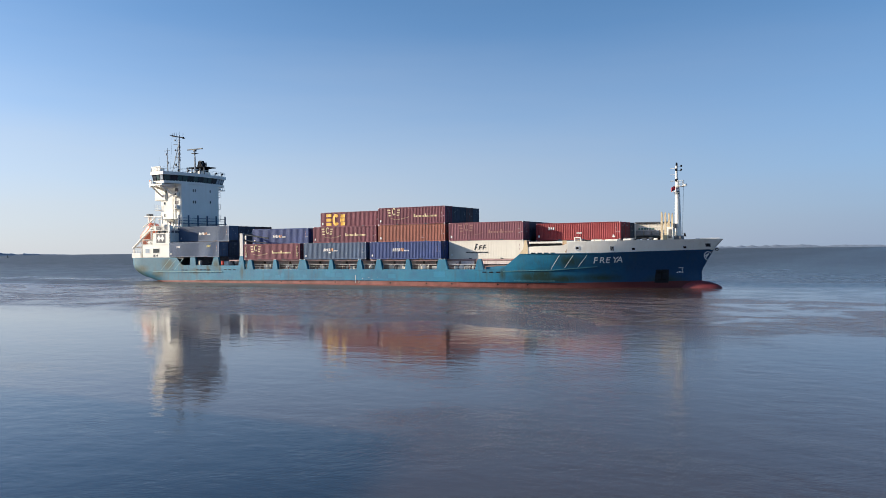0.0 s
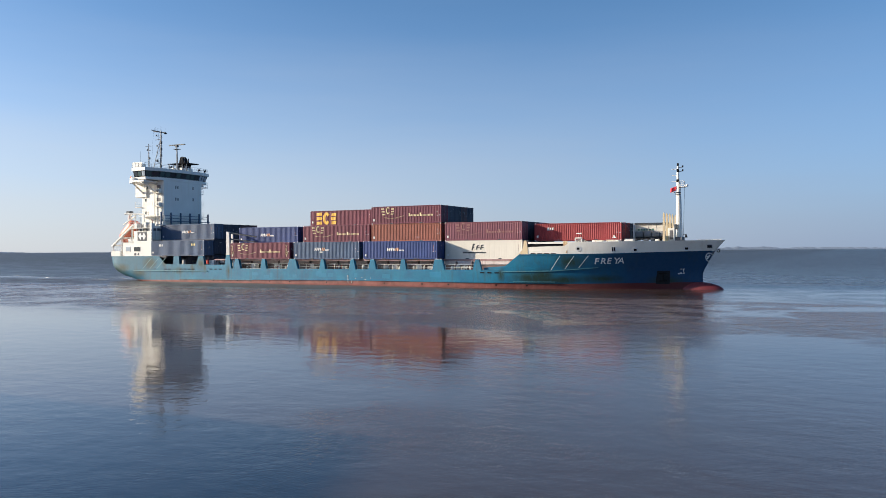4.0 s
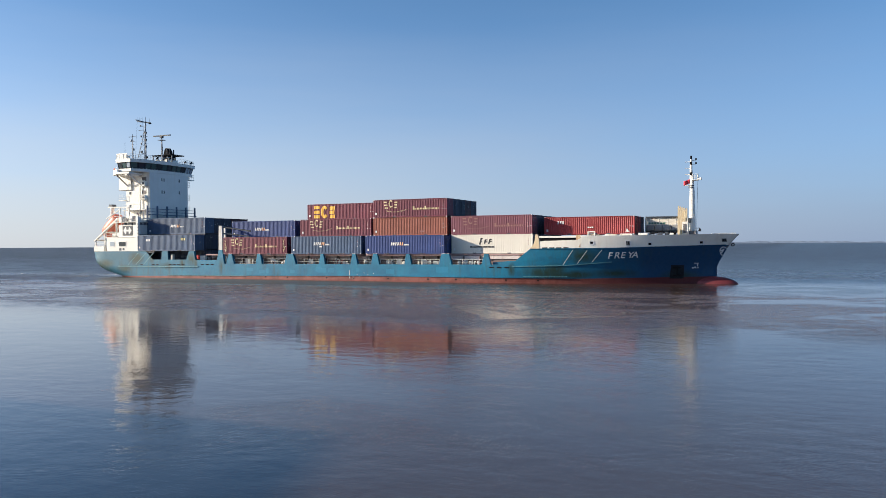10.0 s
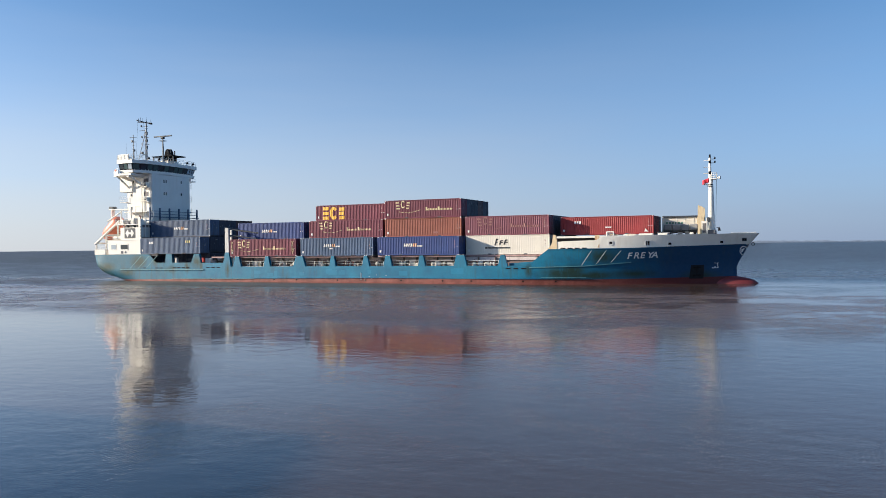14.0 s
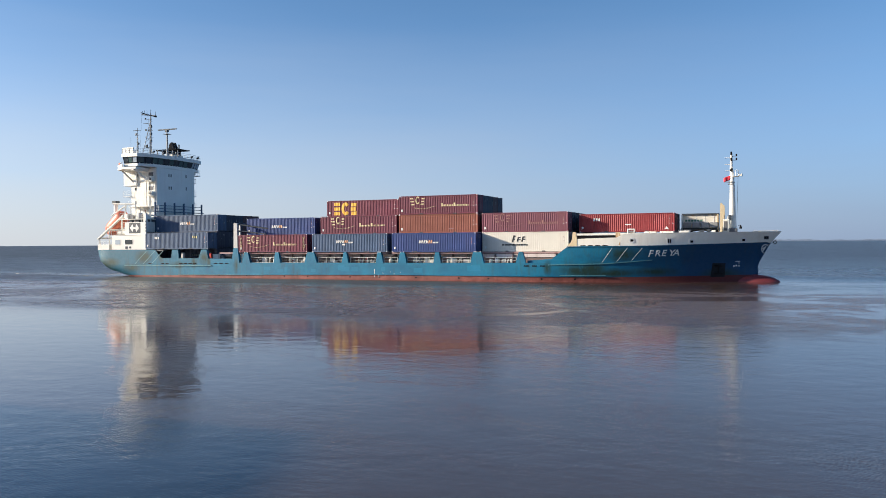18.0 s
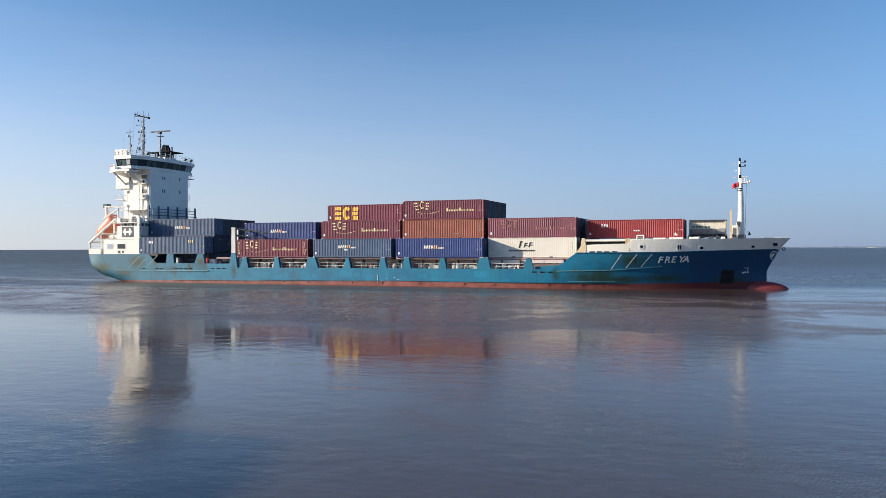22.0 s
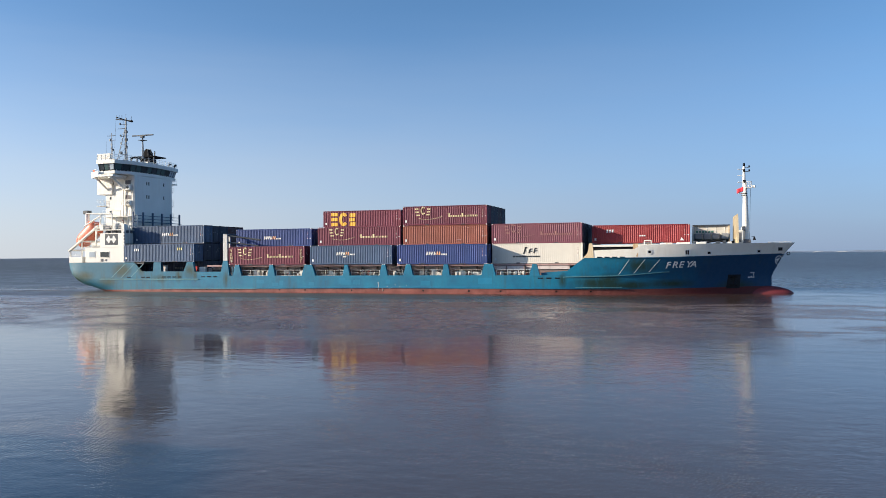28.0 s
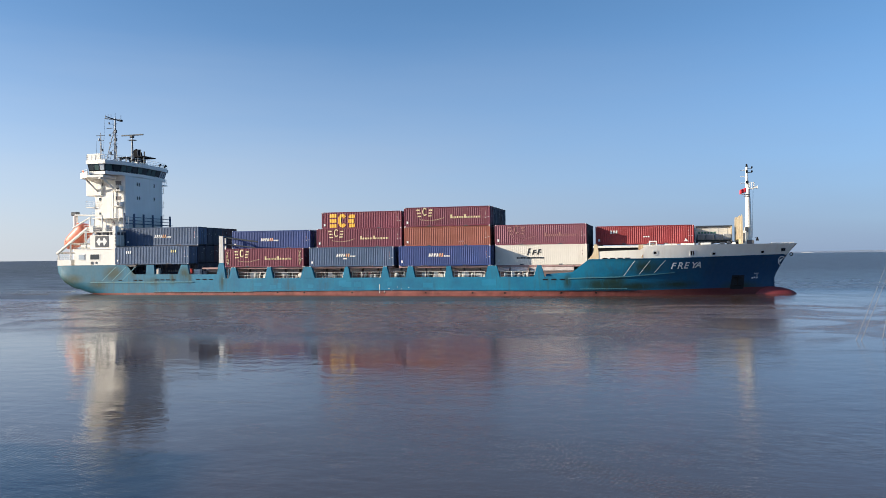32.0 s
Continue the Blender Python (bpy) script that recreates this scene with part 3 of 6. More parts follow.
def shared(key, make):
    if key not in SHAPES:
        bm = make()
        mesh = bpy.data.meshes.new(key[0])
        bm.to_mesh(mesh)
        bm.free()
        mesh.materials.append(None)
        SHAPES[key] = mesh
    return SHAPES[key]


WIDE = 2.36


def container(label, skin_paint, length, height, x, row, z, group="containers stacked on deck", frame_paint=None, fold=0.036):
    """One box with its front end at x, in row 1 (near side) to 7, its floor at z. Returns the thing."""
    fp = frame_paint or skin_paint
    ob = thing("shipping_container", label, "shipping container", group)
    L, H, W = length / 2, height, WIDE / 2
    post, rail = 0.16, 0.12
    sheet = shared(("side_panel", length, height, fold), lambda: corrugated(length - 2 * post, height - 2 * rail, fold))
    part("side_panel", sheet, skin_paint, ob, at=pose(0, -W + 0.012, rail))
    part("side_panel", sheet, skin_paint, ob, at=pose(0, W - 0.012, rail, 0, 0, 180))
    end = shared(("end_panel", height), lambda: corrugated(WIDE - 2 * post, height - 2 * rail))
    part("end_panel", end, skin_paint, ob, at=pose(-L + 0.012, 0, rail, 0, 0, -90))
    leaf = shared(("door_leaf", height), lambda: block(-0.025, 0.025, 0.01, W - post, rail, H - rail, 0.012))
    lock = shared(("lock_rod", height), lambda: bar((0, 0, 0.10), (0, 0, H - 0.10), 0.022, sides=6))
    for s in (0, 180):
        door = part("door_leaf", leaf, skin_paint, ob, at=pose(L - 0.05, 0, 0, 0, 0, 0) @ (pose(0, 0, 0) if not s else Matrix.Diagonal((1, -1, 1, 1))))
        for yy in (0.32, 0.72):
            part("lock_rod", lock, STEEL_DARK, door, at=pose(0.045, yy, 0))
    cp = shared(("corner_post", height), lambda: block(-post / 2, post / 2, -post / 2, post / 2, 0.1, H - 0.1, 0.015))
    cc = shared(("corner_casting",), lambda: block(-0.09, 0.09, -0.085, 0.085, -0.06, 0.06, 0.012))
    for sx in (-1, 1):
        for sy in (-1, 1):
            part("corner_post", cp, fp, ob, at=pose(sx * (L - post / 2), sy * (W - post / 2), 0))
            for zz in (0.06, H - 0.06):
                part("corner_casting", cc, fp, ob, at=pose(sx * (L - 0.09), sy * (W - 0.08), zz))
    for sy in (-1, 1):
        part("bottom_rail", shared(("bottom_rail", length), lambda: block(-L + 0.17, L - 0.17, -0.045, 0.045, 0.0, 0.15, 0.01)), fp, ob, at=pose(0, sy * (W - 0.05), 0))
        part("top_rail", shared(("top_rail", length), lambda: block(-L + 0.17, L - 0.17, -0.03, 0.03, -0.1, 0, 0.01)), fp, ob, at=pose(0, sy * (W - 0.035), H))
    part("roof_panel", shared(("roof_panel", length), lambda: block(-L + 0.12, L - 0.12, -W + 0.07, W - 0.07, -0.05, -0.015)), skin_paint, ob, at=pose(0, 0, H))
    part("floor_panel", shared(("floor_panel", length), lambda: block(-L + 0.12, L - 0.12, -W + 0.07, W - 0.07, 0.04, 0.12)), STEEL_DARK, ob)
    ABOARD.append((ob, pose(x - L, -HALF + 2.4 * (row - 0.5), z)))
    ob.matrix_basis = ship_pose(0) @ ABOARD[-1][1]
    return ob


def box_paint(name, color, rust=0.10, vary=0.22):
    return paint(name, color, 0.5, vary=vary, rust=rust, bump=0.25, spread=0.10)


MAROON = box_paint("container_maroon", (0.142, 0.016, 0.042))
PLUM = box_paint("container_faded_plum", (0.19, 0.052, 0.078), 0.2)
BROWN = box_paint("container_brown", (0.27, 0.073, 0.042), 0.15)
BLUE = box_paint("container_blue", (0.013, 0.044, 0.195))
SLATE = box_paint("container_slate_blue", (0.048, 0.092, 0.180), 0.12)
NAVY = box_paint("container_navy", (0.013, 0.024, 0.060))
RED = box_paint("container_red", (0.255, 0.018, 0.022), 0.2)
# dark copies of the navy and maroon: the stack's shade is in the colour
NAVY_SHADE = box_paint("container_ink_blue", (0.008, 0.016, 0.044))
MAROON_SHADE = box_paint("container_dull_red", (0.060, 0.012, 0.018))
WHITE = box_paint("container_white", (0.77, 0.72, 0.62), 0.15, 0.06)

T1, T2, T3 = 4.32, 7.19, 10.06
C = {}
C["vent"] = container("maroon ventilated steel container with cream lettering, on deck", MAROON, 13.3, 2.85, -28.05, 1, T1)
C["slate"] = container("slate-blue steel container with white wordmark, lowest tier", SLATE, 13.4, 2.85, -13.75, 1, T1)
C["blue"] = container("bright blue steel container with white wordmark, lowest tier", BLUE, 13.65, 2.85, 0.65, 1, T1)
C["white"] = container("cream-white container with black wordmark, lowest tier", WHITE, 13.0, 2.85, 13.8, 2, T1, fold=0.008)
C["blue2"] = container("blue steel container with small white wordmark, second tier", BLUE, 13.4, 2.75, -28.05, 2, T2)
C["maroon2"] = container("maroon steel container with cream script, second tier", MAROON, 13.7, 2.83, -13.3, 2, T2)
C["brown"] = container("plain rust-brown steel container, second tier", BROWN, 13.0, 2.83, 0.1, 2, T2)
C["plum"] = container("faded plum container with worn lettering, second tier", PLUM, 13.0, 2.85, 13.75, 2, T2)
C["yellow"] = container("maroon container with big yellow emblem, top tier", MAROON, 13.1, 2.60, -14.1, 3, T3)
C["top"] = container("maroon container with cream script, top tier", MAROON, 13.0, 2.83, 0.1, 2, T3)
C["red"] = container("bright red steel container on the forward hatch", RED, 13.3, 2.59, 28.1, 3, 7.05)
C["aft_low"] = container("slate-blue container at the ship's side before the deckhouse", SLATE, 13.6, 2.87, -47.7, 1, 4.87)
C["aft_up"] = container("blue container with wordmark, upper tier by the tower", SLATE, 13.6, 2.9, -47.5, 2, 7.93)
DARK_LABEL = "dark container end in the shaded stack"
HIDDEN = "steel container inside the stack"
TONES = (NAVY, NAVY_SHADE, SLATE, NAVY, NAVY_SHADE, MAROON_SHADE, NAVY)
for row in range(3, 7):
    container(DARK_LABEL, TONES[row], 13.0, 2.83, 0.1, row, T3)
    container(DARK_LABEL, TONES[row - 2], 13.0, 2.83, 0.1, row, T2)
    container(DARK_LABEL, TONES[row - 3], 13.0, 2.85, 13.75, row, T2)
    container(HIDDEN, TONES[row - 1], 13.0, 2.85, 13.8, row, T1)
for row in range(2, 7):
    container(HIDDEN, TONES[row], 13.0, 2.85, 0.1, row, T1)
for x, length, row, z in ((-13.75, 13.4, 2, T1), (-13.75, 13.4, 3, T1), (-13.3, 13.4, 3, T2), (-28.05, 13.3, 2, T1)):
    container(HIDDEN, TONES[row], length, 2.85, x, row, z)
for row in (4, 5):
    container("red steel container on the forward hatch", RED if row == 4 else NAVY, 13.3, 2.59, 28.1, row, 7.05)
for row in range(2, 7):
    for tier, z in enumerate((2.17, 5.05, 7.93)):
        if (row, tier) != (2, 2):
            container(DARK_LABEL, MAROON_SHADE if row > 4 or (row, tier) == (4, 1) else NAVY_SHADE, 13.6, 2.86, -47.6, row, z)


# ---- bridge tower and stern ----
def windows(parent, spots, axis, depth, w, h, frame_mat=STEEL_DARK):
    """Small framed windows on a wall; axis 'x' for a wall that faces along x, else along y."""
    for a, z in spots:
        if axis == 'x':
            f = part("window", block(depth, depth + 0.05, a - w / 2 - 0.07, a + w / 2 + 0.07, z - h / 2 - 0.07, z + h / 2 + 0.07, 0.02), frame_mat, parent)
            part("pane", block(depth + 0.04, depth + 0.06, a - w / 2, a + w / 2, z - h / 2, z + h / 2), GLASS, f)
        else:
            f = part("window", block(a - w / 2 - 0.07, a + w / 2 + 0.07, depth - 0.05, depth, z - h / 2 - 0.07, z + h / 2 + 0.07, 0.02), frame_mat, parent)
            part("pane", block(a - w / 2, a + w / 2, depth - 0.06, depth - 0.04, z - h / 2, z + h / 2), GLASS, f)


def railing(parent, points, height=1.0, rails=3, gap=1.5, material=SHIP_WHITE, r=0.025):
    """A rail along a line of deck points: the top bar, with lower bars and stanchions of their own."""
    up = Vector((0, 0, height))
    points = [Vector(p) for p in points]
    top = part("railing", pipe_run([p + up for p in points], r, 6), material, ship)
    for a, b in zip(points[:-1], points[1:]):
        k = max(1, round((b - a).length / gap))
        for i in range(k + 1):
            q = a.lerp(b, i / k)
            part("stanchion", bar(q, q + up, r, sides=5), material, top)
        for j in range(1, rails):
            part("rail_bar", bar(a + up * (j / rails), b + up * (j / rails), r * 0.8, sides=5), material, top)
    return top


def deckhouse():
    """Lower house round the tower, at the ship's side."""
    h = part("deckhouse", block(-69.2, -61.2, -8.25, 8.25, 4.76, 7.4, 0.06), SHIP_WHITE, ship, "white lower deckhouse with rounded windows")
    for lo, hi in ((-8.2, -5.4), (5.4, 8.2)):
        part("upper_house", block(-66.2, -61.4, lo, hi, 7.4, 9.68, 0.06), SHIP_WHITE, h)
        # added dark block: stands in for the shade under the deck overhang
        part("store_core", block(-65.4, -61.6, lo + 0.5, hi - 0.5, 9.68, 10.15, 0.03), DECK_GREY, h)
        for x in (-66.9, -65.5, -63.9, -62.4):
            part("deck_post", bar((x, lo + 0.08 if lo < 0 else hi - 0.08, 7.46 if x < -66.3 else 9.68), (x, lo + 0.08 if lo < 0 else hi - 0.08, 10.16), 0.06, sides=6), SHIP_WHITE, h)
            if x > -66:
                part("deck_locker", block(x + 0.2, x + 0.9, lo + 0.15 if lo < 0 else hi - 0.6, lo + 0.6 if lo < 0 else hi - 0.15, 9.68, 10.0, 0.03), STEEL_DARK, h)
    part("deck_edge", block(-69.5, -61.1, -8.32, 8.32, 7.36, 7.46, 0.02), SHIP_WHITE, h)
    part("deck_edge", block(-67.3, -61.2, -8.35, 8.35, 10.15, 10.3, 0.02), SHIP_WHITE, h)
    for x, w in ((-67.75, 1.45), (-65.2, 2.0)):
        f = part("window_opening", block(x - w / 2, x + w / 2, -8.29, -8.2, 5.6, 6.7, 0.04), SHIP_WHITE, h)
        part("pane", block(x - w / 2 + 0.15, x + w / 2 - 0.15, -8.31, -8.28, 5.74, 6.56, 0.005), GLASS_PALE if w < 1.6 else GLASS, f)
    part("vent_grille", block(-66.0, -65.5, -8.31, -8.24, 4.95, 5.4, 0.02), STEEL_DARK, h)
    part("round_port", bar((-64.9, -8.31, 5.2), (-64.9, -8.24, 5.2), 0.2, sides=16), STEEL_DARK, h)
    # emblem panel: dark frame, pale field, two dark pointed bars
    e = part("emblem", block(-65.15, -62.6, -8.24, -8.19, 7.72, 9.55, 0.01), STEEL_DARK, h, "dark square emblem with a pale hexagon")
    part("emblem_field", prism([(-64.9, 8.64), (-64.4, 9.28), (-63.35, 9.28), (-62.85, 8.64), (-63.35, 8.0), (-64.4, 8.0)], 'y', -8.27, -8.235), MARK_WHITE, e)
    part("emblem_bar", prism([(-64.25, 9.3), (-64.1, 8.8), (-63.65, 8.8), (-63.5, 9.3)], 'y', -8.285, -8.265), STEEL_DARK, e)
    part("emblem_bar", prism([(-64.25, 7.98), (-63.5, 7.98), (-63.65, 8.48), (-64.1, 8.48)], 'y', -8.285, -8.265), STEEL_DARK, e)
    # forward corner column with dark louvres
    c = part("corner_column", block(-61.75, -61.15, -8.35, -7.9, 4.76, 11.2, 0.03), SHIP_WHITE, h)
    for k in range(9):
        part("louvre", block(-61.3, -61.12, -8.37, -8.3, 5.2 + 0.55 * k, 5.5 + 0.55 * k, 0.01), STEEL_DARK, c)
    # stern bulwark
    for side in (-1, 1):
        y0, y1 = sorted((side * 8.22, side * 8.05))
        part("stern_bulwark", block(-72.6, -69.9, y0, y1, 4.76, 5.75, 0.03), SHIP_WHITE, ship)
    part("stern_bulwark", block(-73.45, -73.3, -7.0, 7.0, 4.76, 5.75, 0.03), SHIP_WHITE, ship)
    railing(h, [(-69.3, -8.2, 7.46), (-67.0, -8.2, 7.46)], 1.0)
    railing(h, [(-67.2, -8.3, 10.3), (-61.3, -8.3, 10.3)], 1.0)
    railing(h, [(-72.6, -8.15, 5.75), (-69.9, -8.15, 5.75)], 0.5, 2)
    # deck gear on the upper house roof
    for x, w, hh in ((-66.4, 0.7, 0.9), (-65.2, 0.9, 0.7), (-63.8, 0.6, 1.1), (-62.6, 0.8, 0.8)):
        part("deck_box", block(x - w / 2, x + w / 2, -7.6, -6.6, 10.3, 10.3 + hh, 0.04), SHIP_WHITE if hh > 0.8 else DECK_GREY, h)
    rnd = random.Random(5)
    for k in range(14):
        x, y = rnd.uniform(-67.0, -61.8), rnd.uniform(-7.9, -4.8)
        hh = rnd.uniform(0.3, 1.5)
        if k % 2:
            part("vent_pipe", pipe_run([(x, y, 10.3), (x, y, 10.3 + hh), (x - 0.2, y, 10.45 + hh), (x - 0.3, y, 10.25 + hh)], 0.06, 6), rnd.choice((SHIP_WHITE, BULWARK, OXIDE)), h)
        else:
            part("locker", block(x, x + rnd.uniform(0.3, 0.8), y, y + 0.4, 10.3, 10.3 + hh * 0.6, 0.03), rnd.choice((SHIP_WHITE, BULWARK, DECK_GREY, ORANGE)), h)
    for k in range(5):
        z = 8.0 + 0.42 * k
        part("ladder_rung", bar((-67.05, -7.6, z), (-67.05, -7.1, z), 0.03, sides=5), BULWARK, h)
    part("pipeline", pipe_run([(-61.1, -7.2, 7.6), (-61.1, -7.2, 10.9), (-61.1, -5.2, 10.9), (-61.1, -5.2, 12.8)], 0.07, 6), SHIP_WHITE, h)
    part("gallery", block(-68.0, -62.4, -5.5, -4.2, 12.55, 12.65, 0.02), SHIP_WHITE, h)
    railing(h, [(-68.0, -5.45, 12.65), (-62.5, -5.45, 12.65)], 1.0, 3, 1.0)
    for x in (-67.6, -65.2, -62.8):
        part("gallery_post", bar((x, -5.4, 10.3), (x, -5.4, 12.55), 0.06, sides=6), SHIP_WHITE, h)
    for x, w in ((-68.4, 0.9), (-67.3, 0.7)):
        part("winch", bar((x, -7.4, 7.85), (x + w, -7.4, 7.85), 0.35, sides=14), SHIP_WHITE, h)


deckhouse()


def tower():
    t = part("bridge_tower", block(-68.5, -62.4, -4.2, 5.9, 7.4, 19.75, 0.08), SHIP_WHITE, ship, "tall white accommodation tower below the bridge")
    part("tower_bay", block(-70.0, -66.9, -4.5, 3.0, 16.5, 19.7, 0.05), SHIP_WHITE, t)
    windows(t, [(-1.15, 18.5), (-0.6, 18.5), (-1.15, 16.15), (-0.6, 16.15), (3.45, 18.6), (3.45, 16.25)], 'x', -62.4, 0.26, 0.60, BULWARK)
    windows(t, [(-67.4, 18.35), (-67.4, 15.9), (-66.9, 18.35), (-67.4, 13.4)], 'y', -4.2, 0.36, 0.5, BULWARK)
    for z in (18.5, 15.95):
        part("louvre_panel", block(-64.3, -63.2, -4.27, -4.19, z - 0.35, z + 0.35, 0.02), DECK_GREY, t)
    part("side_door", block(-63.6, -62.9, -4.27, -4.19, 13.0, 14.9, 0.03), BULWARK, t)
    for z in (17.2, 14.6):
        p = part("side_platform", block(-64.3, -62.6, -5.3, -4.2, z - 0.08, z, 0.02), SHIP_WHITE, t)
        railing(p, [(-64.3, -5.25, z), (-62.6, -5.25, z)], 0.9, 2, 0.8)
        part("air_unit", block(-63.6, -62.9, -5.0, -4.2, z + 0.05, z + 0.75, 0.05), SHIP_WHITE, p)
        part("fan", bar((-63.25, -5.03, z + 0.4), (-63.25, -4.99, z + 0.4), 0.26, sides=16), STEEL_DARK, p)
    part("exhaust_pipe", bar((-64.6, -4.45, 8.0), (-64.6, -4.45, 17.4), 0.10), SHIP_WHITE, t)
    part("exhaust_pipe", bar((-63.0, -4.36, 7.6), (-63.0, -4.36, 19.0), 0.06), SHIP_WHITE, t)
    for z in (14.6,):
        p = part("aft_platform", block(-70.0, -68.4, -4.6, 4.0, z - 0.1, z, 0.02), SHIP_WHITE, t)
        railing(p, [(-69.95, -4.55, z), (-68.4, -4.55, z)], 1.0, 3, 0.7)
    for z in (17.6, 15.0, 12.6):
        p = part("far_platform", block(-63.9, -62.7, 5.9, 6.7, z - 0.1, z, 0.02), SHIP_WHITE, t)
        railing(p, [(-63.9, 6.65, z), (-62.7, 6.65, z), (-62.7, 5.95, z)], 1.0, 3, 0.6)
    # seam lines of the plating on the side wall
    for z in (17.35, 15.05, 12.9):
        part("plate_seam", block(-68.4, -62.5, -4.23, -4.19, z - 0.03, z), BULWARK, t)
    return t


tower()


def bridge():
    """Wheelhouse across the beam, its windows leaning out, with a roof and open wings."""
    b = part("wheelhouse", prism([(-67.0, -7.4), (-63.75, -7.5), (-62.6, -5.0), (-62.2, 0.2), (-62.6, 5.5), (-63.5, 8.4), (-67.0, 8.2)], 'z', 19.75, 20.25), SHIP_WHITE, ship, "white wheelhouse with dark windows all round")
    low = [(-66.9, -7.3), (-63.95, -7.35), (-62.9, -4.9), (-62.5, 0.2), (-62.9, 5.4), (-63.75, 8.2), (-66.9, 8.0)]
    high = [(-67.0, -7.6), (-63.7, -7.65), (-62.5, -5.0), (-62.1, 0.2), (-62.5, 5.6), (-63.4, 8.5), (-67.0, 8.3)]
    bm = bmesh.new()
    a = [bm.verts.new((x, y, 20.2)) for x, y in low]
    c = [bm.verts.new((x, y, 21.5)) for x, y in high]
    for i in range(len(low)):
        j = (i + 1) % len(low)
        bm.faces.new((a[i], a[j], c[j], c[i]))
    bm.faces.new(a[::-1])
    bm.faces.new(c)
    bmesh.ops.recalc_face_normals(bm, faces=bm.faces)
    part("window_band", bm, BLACK, b)
    # panes and mullions
    for i, n in ((0, 3), (1, 2), (2, 4), (3, 4), (4, 3), (5, 3)):
        p0, p1, q0, q1 = Vector((*low[i], 20.2)), Vector((*low[i + 1], 20.2)), Vector((*high[i], 21.5)), Vector((*high[i + 1], 21.5))
        out = Vector((p1.y - p0.y, -(p1.x - p0.x), 0)).normalized()
        for k in range(n):
            u0, u1 = (k + 0.10) / n, (k + 0.90) / n
            quad = [p0.lerp(p1, u0).lerp(q0.lerp(q1, u0), 0.18), p0.lerp(p1, u1).lerp(q0.lerp(q1, u1), 0.18), p0.lerp(p1, u1).lerp(q0.lerp(q1, u1), 0.9), p0.lerp(p1, u0).lerp(q0.lerp(q1, u0), 0.9)]
            bm = bmesh.new()
            inner = [bm.verts.new(v + out * 0.005) for v in quad]
            outer = [bm.verts.new(v + out * 0.03) for v in quad]
            bm.faces.new(outer)
            for e in range(4):
                bm.faces.new((inner[e], inner[(e + 1) % 4], outer[(e + 1) % 4], outer[e]))
            bmesh.ops.recalc_face_normals(bm, faces=bm.faces)
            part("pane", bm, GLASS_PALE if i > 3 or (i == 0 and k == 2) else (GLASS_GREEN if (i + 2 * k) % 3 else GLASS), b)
        for k in range(2 * n):
            q = p0.lerp(p1, (k + 0.5) / (2 * n)) + out * 0.12
            if i > 0:
                part("sill_bracket", block(q.x - 0.05, q.x + 0.05, q.y - 0.07, q.y + 0.07, 20.22, 20.36 if k % 3 else 20.42, 0.02), SHIP_WHITE, b)
        for k in range(n + 1):
            u = k / n
            part("mullion", bar(p0.lerp(p1, u) + out * 0.03, q0.lerp(q1, u) + out * 0.03, 0.05, sides=6), SHIP_WHITE if i == 5 else STEEL_DARK, b)
    part("roof", prism([(x * 1.0 - (0.2 if x < -66 else -0.25), y * 1.03) for x, y in high], 'z', 21.42, 22.05), SHIP_WHITE, b)
    edge = [(-67.1, -7.75), (-63.6, -7.8), (-62.35, -5.1), (-61.95, 0.2), (-62.35, 5.7), (-63.3, 8.6), (-67.1, 8.4)]
    railing(b, [(x, y, 21.95) for x, y in edge], 0.95, 3, 1.0)
    part("canvas_dodger", block(-66.9, -64.4, -7.75, -7.6, 22.0, 23.1, 0.03), SHIP_WHITE, b)
    part("canvas_dodger", block(-67.1, -66.95, -7.7, -4.5, 22.0, 23.1, 0.03), SHIP_WHITE, b)
    for x, y in ((-62.9, -4.6), (-62.5, -2.4), (-62.9, 7.2), (-62.6, 5.2)):
        lamp = part("searchlight", bar((x, y, 22.35), (x + 0.45, y - 0.1, 22.55), 0.12, 0.2, 10), BLACK, b)
        part("bracket", bar((x + 0.1, y, 21.95), (x + 0.1, y, 22.4), 0.05), STEEL_DARK, lamp)
    # open wings
    for side in (-1, 1):
        w = [(-69.8, side * 4.2), (-64.0, side * 4.2), (-63.8, side * 7.9), (-66.9, side * 7.9), (-69.8, side * 6.1)]
        wing = part("bridge_wing", prism(w if side < 0 else w[::-1], 'z', 19.25, 19.6), SHIP_WHITE, b)
        railing(wing, [(-66.9, side * 7.8, 19.6), (-69.7, side * 6.0, 19.6), (-69.7, side * 4.4, 19.6)], 1.0, 3, 1.0)
        part("wing_screen", prism([(-66.9, side * 7.88), (-69.78, side * 6.08), (-69.72, side * 5.98), (-66.85, side * 7.78)], 'z', 19.6, 20.25), SHIP_WHITE, wing)
        s = 1 if side > 0 else -1
        yb = 5.9 if side > 0 else -4.2
        part("wing_brace", bar((-64.6, side * 7.4, 19.3), (-64.0, yb, 17.0), 0.16), SHIP_WHITE, wing)
        part("wing_brace", bar((-68.6, side * 6.4, 19.3), (-67.6, yb, 17.0), 0.16), SHIP_WHITE, wing)
        part("wing_beam", block(-64.9, -64.4, min(yb, side * 7.8), max(yb, side * 7.8), 18.95, 19.25), SHIP_WHITE, wing)
    outer = part("wing_platform", block(-64.6, -63.2, 7.7, 8.6, 19.0, 19.16, 0.02), SHIP_WHITE, b)
    railing(outer, [(-64.6, 8.5, 19.16), (-63.3, 8.5, 19.16), (-63.3, 7.8, 19.16)], 1.0, 2, 0.7, r=0.018)
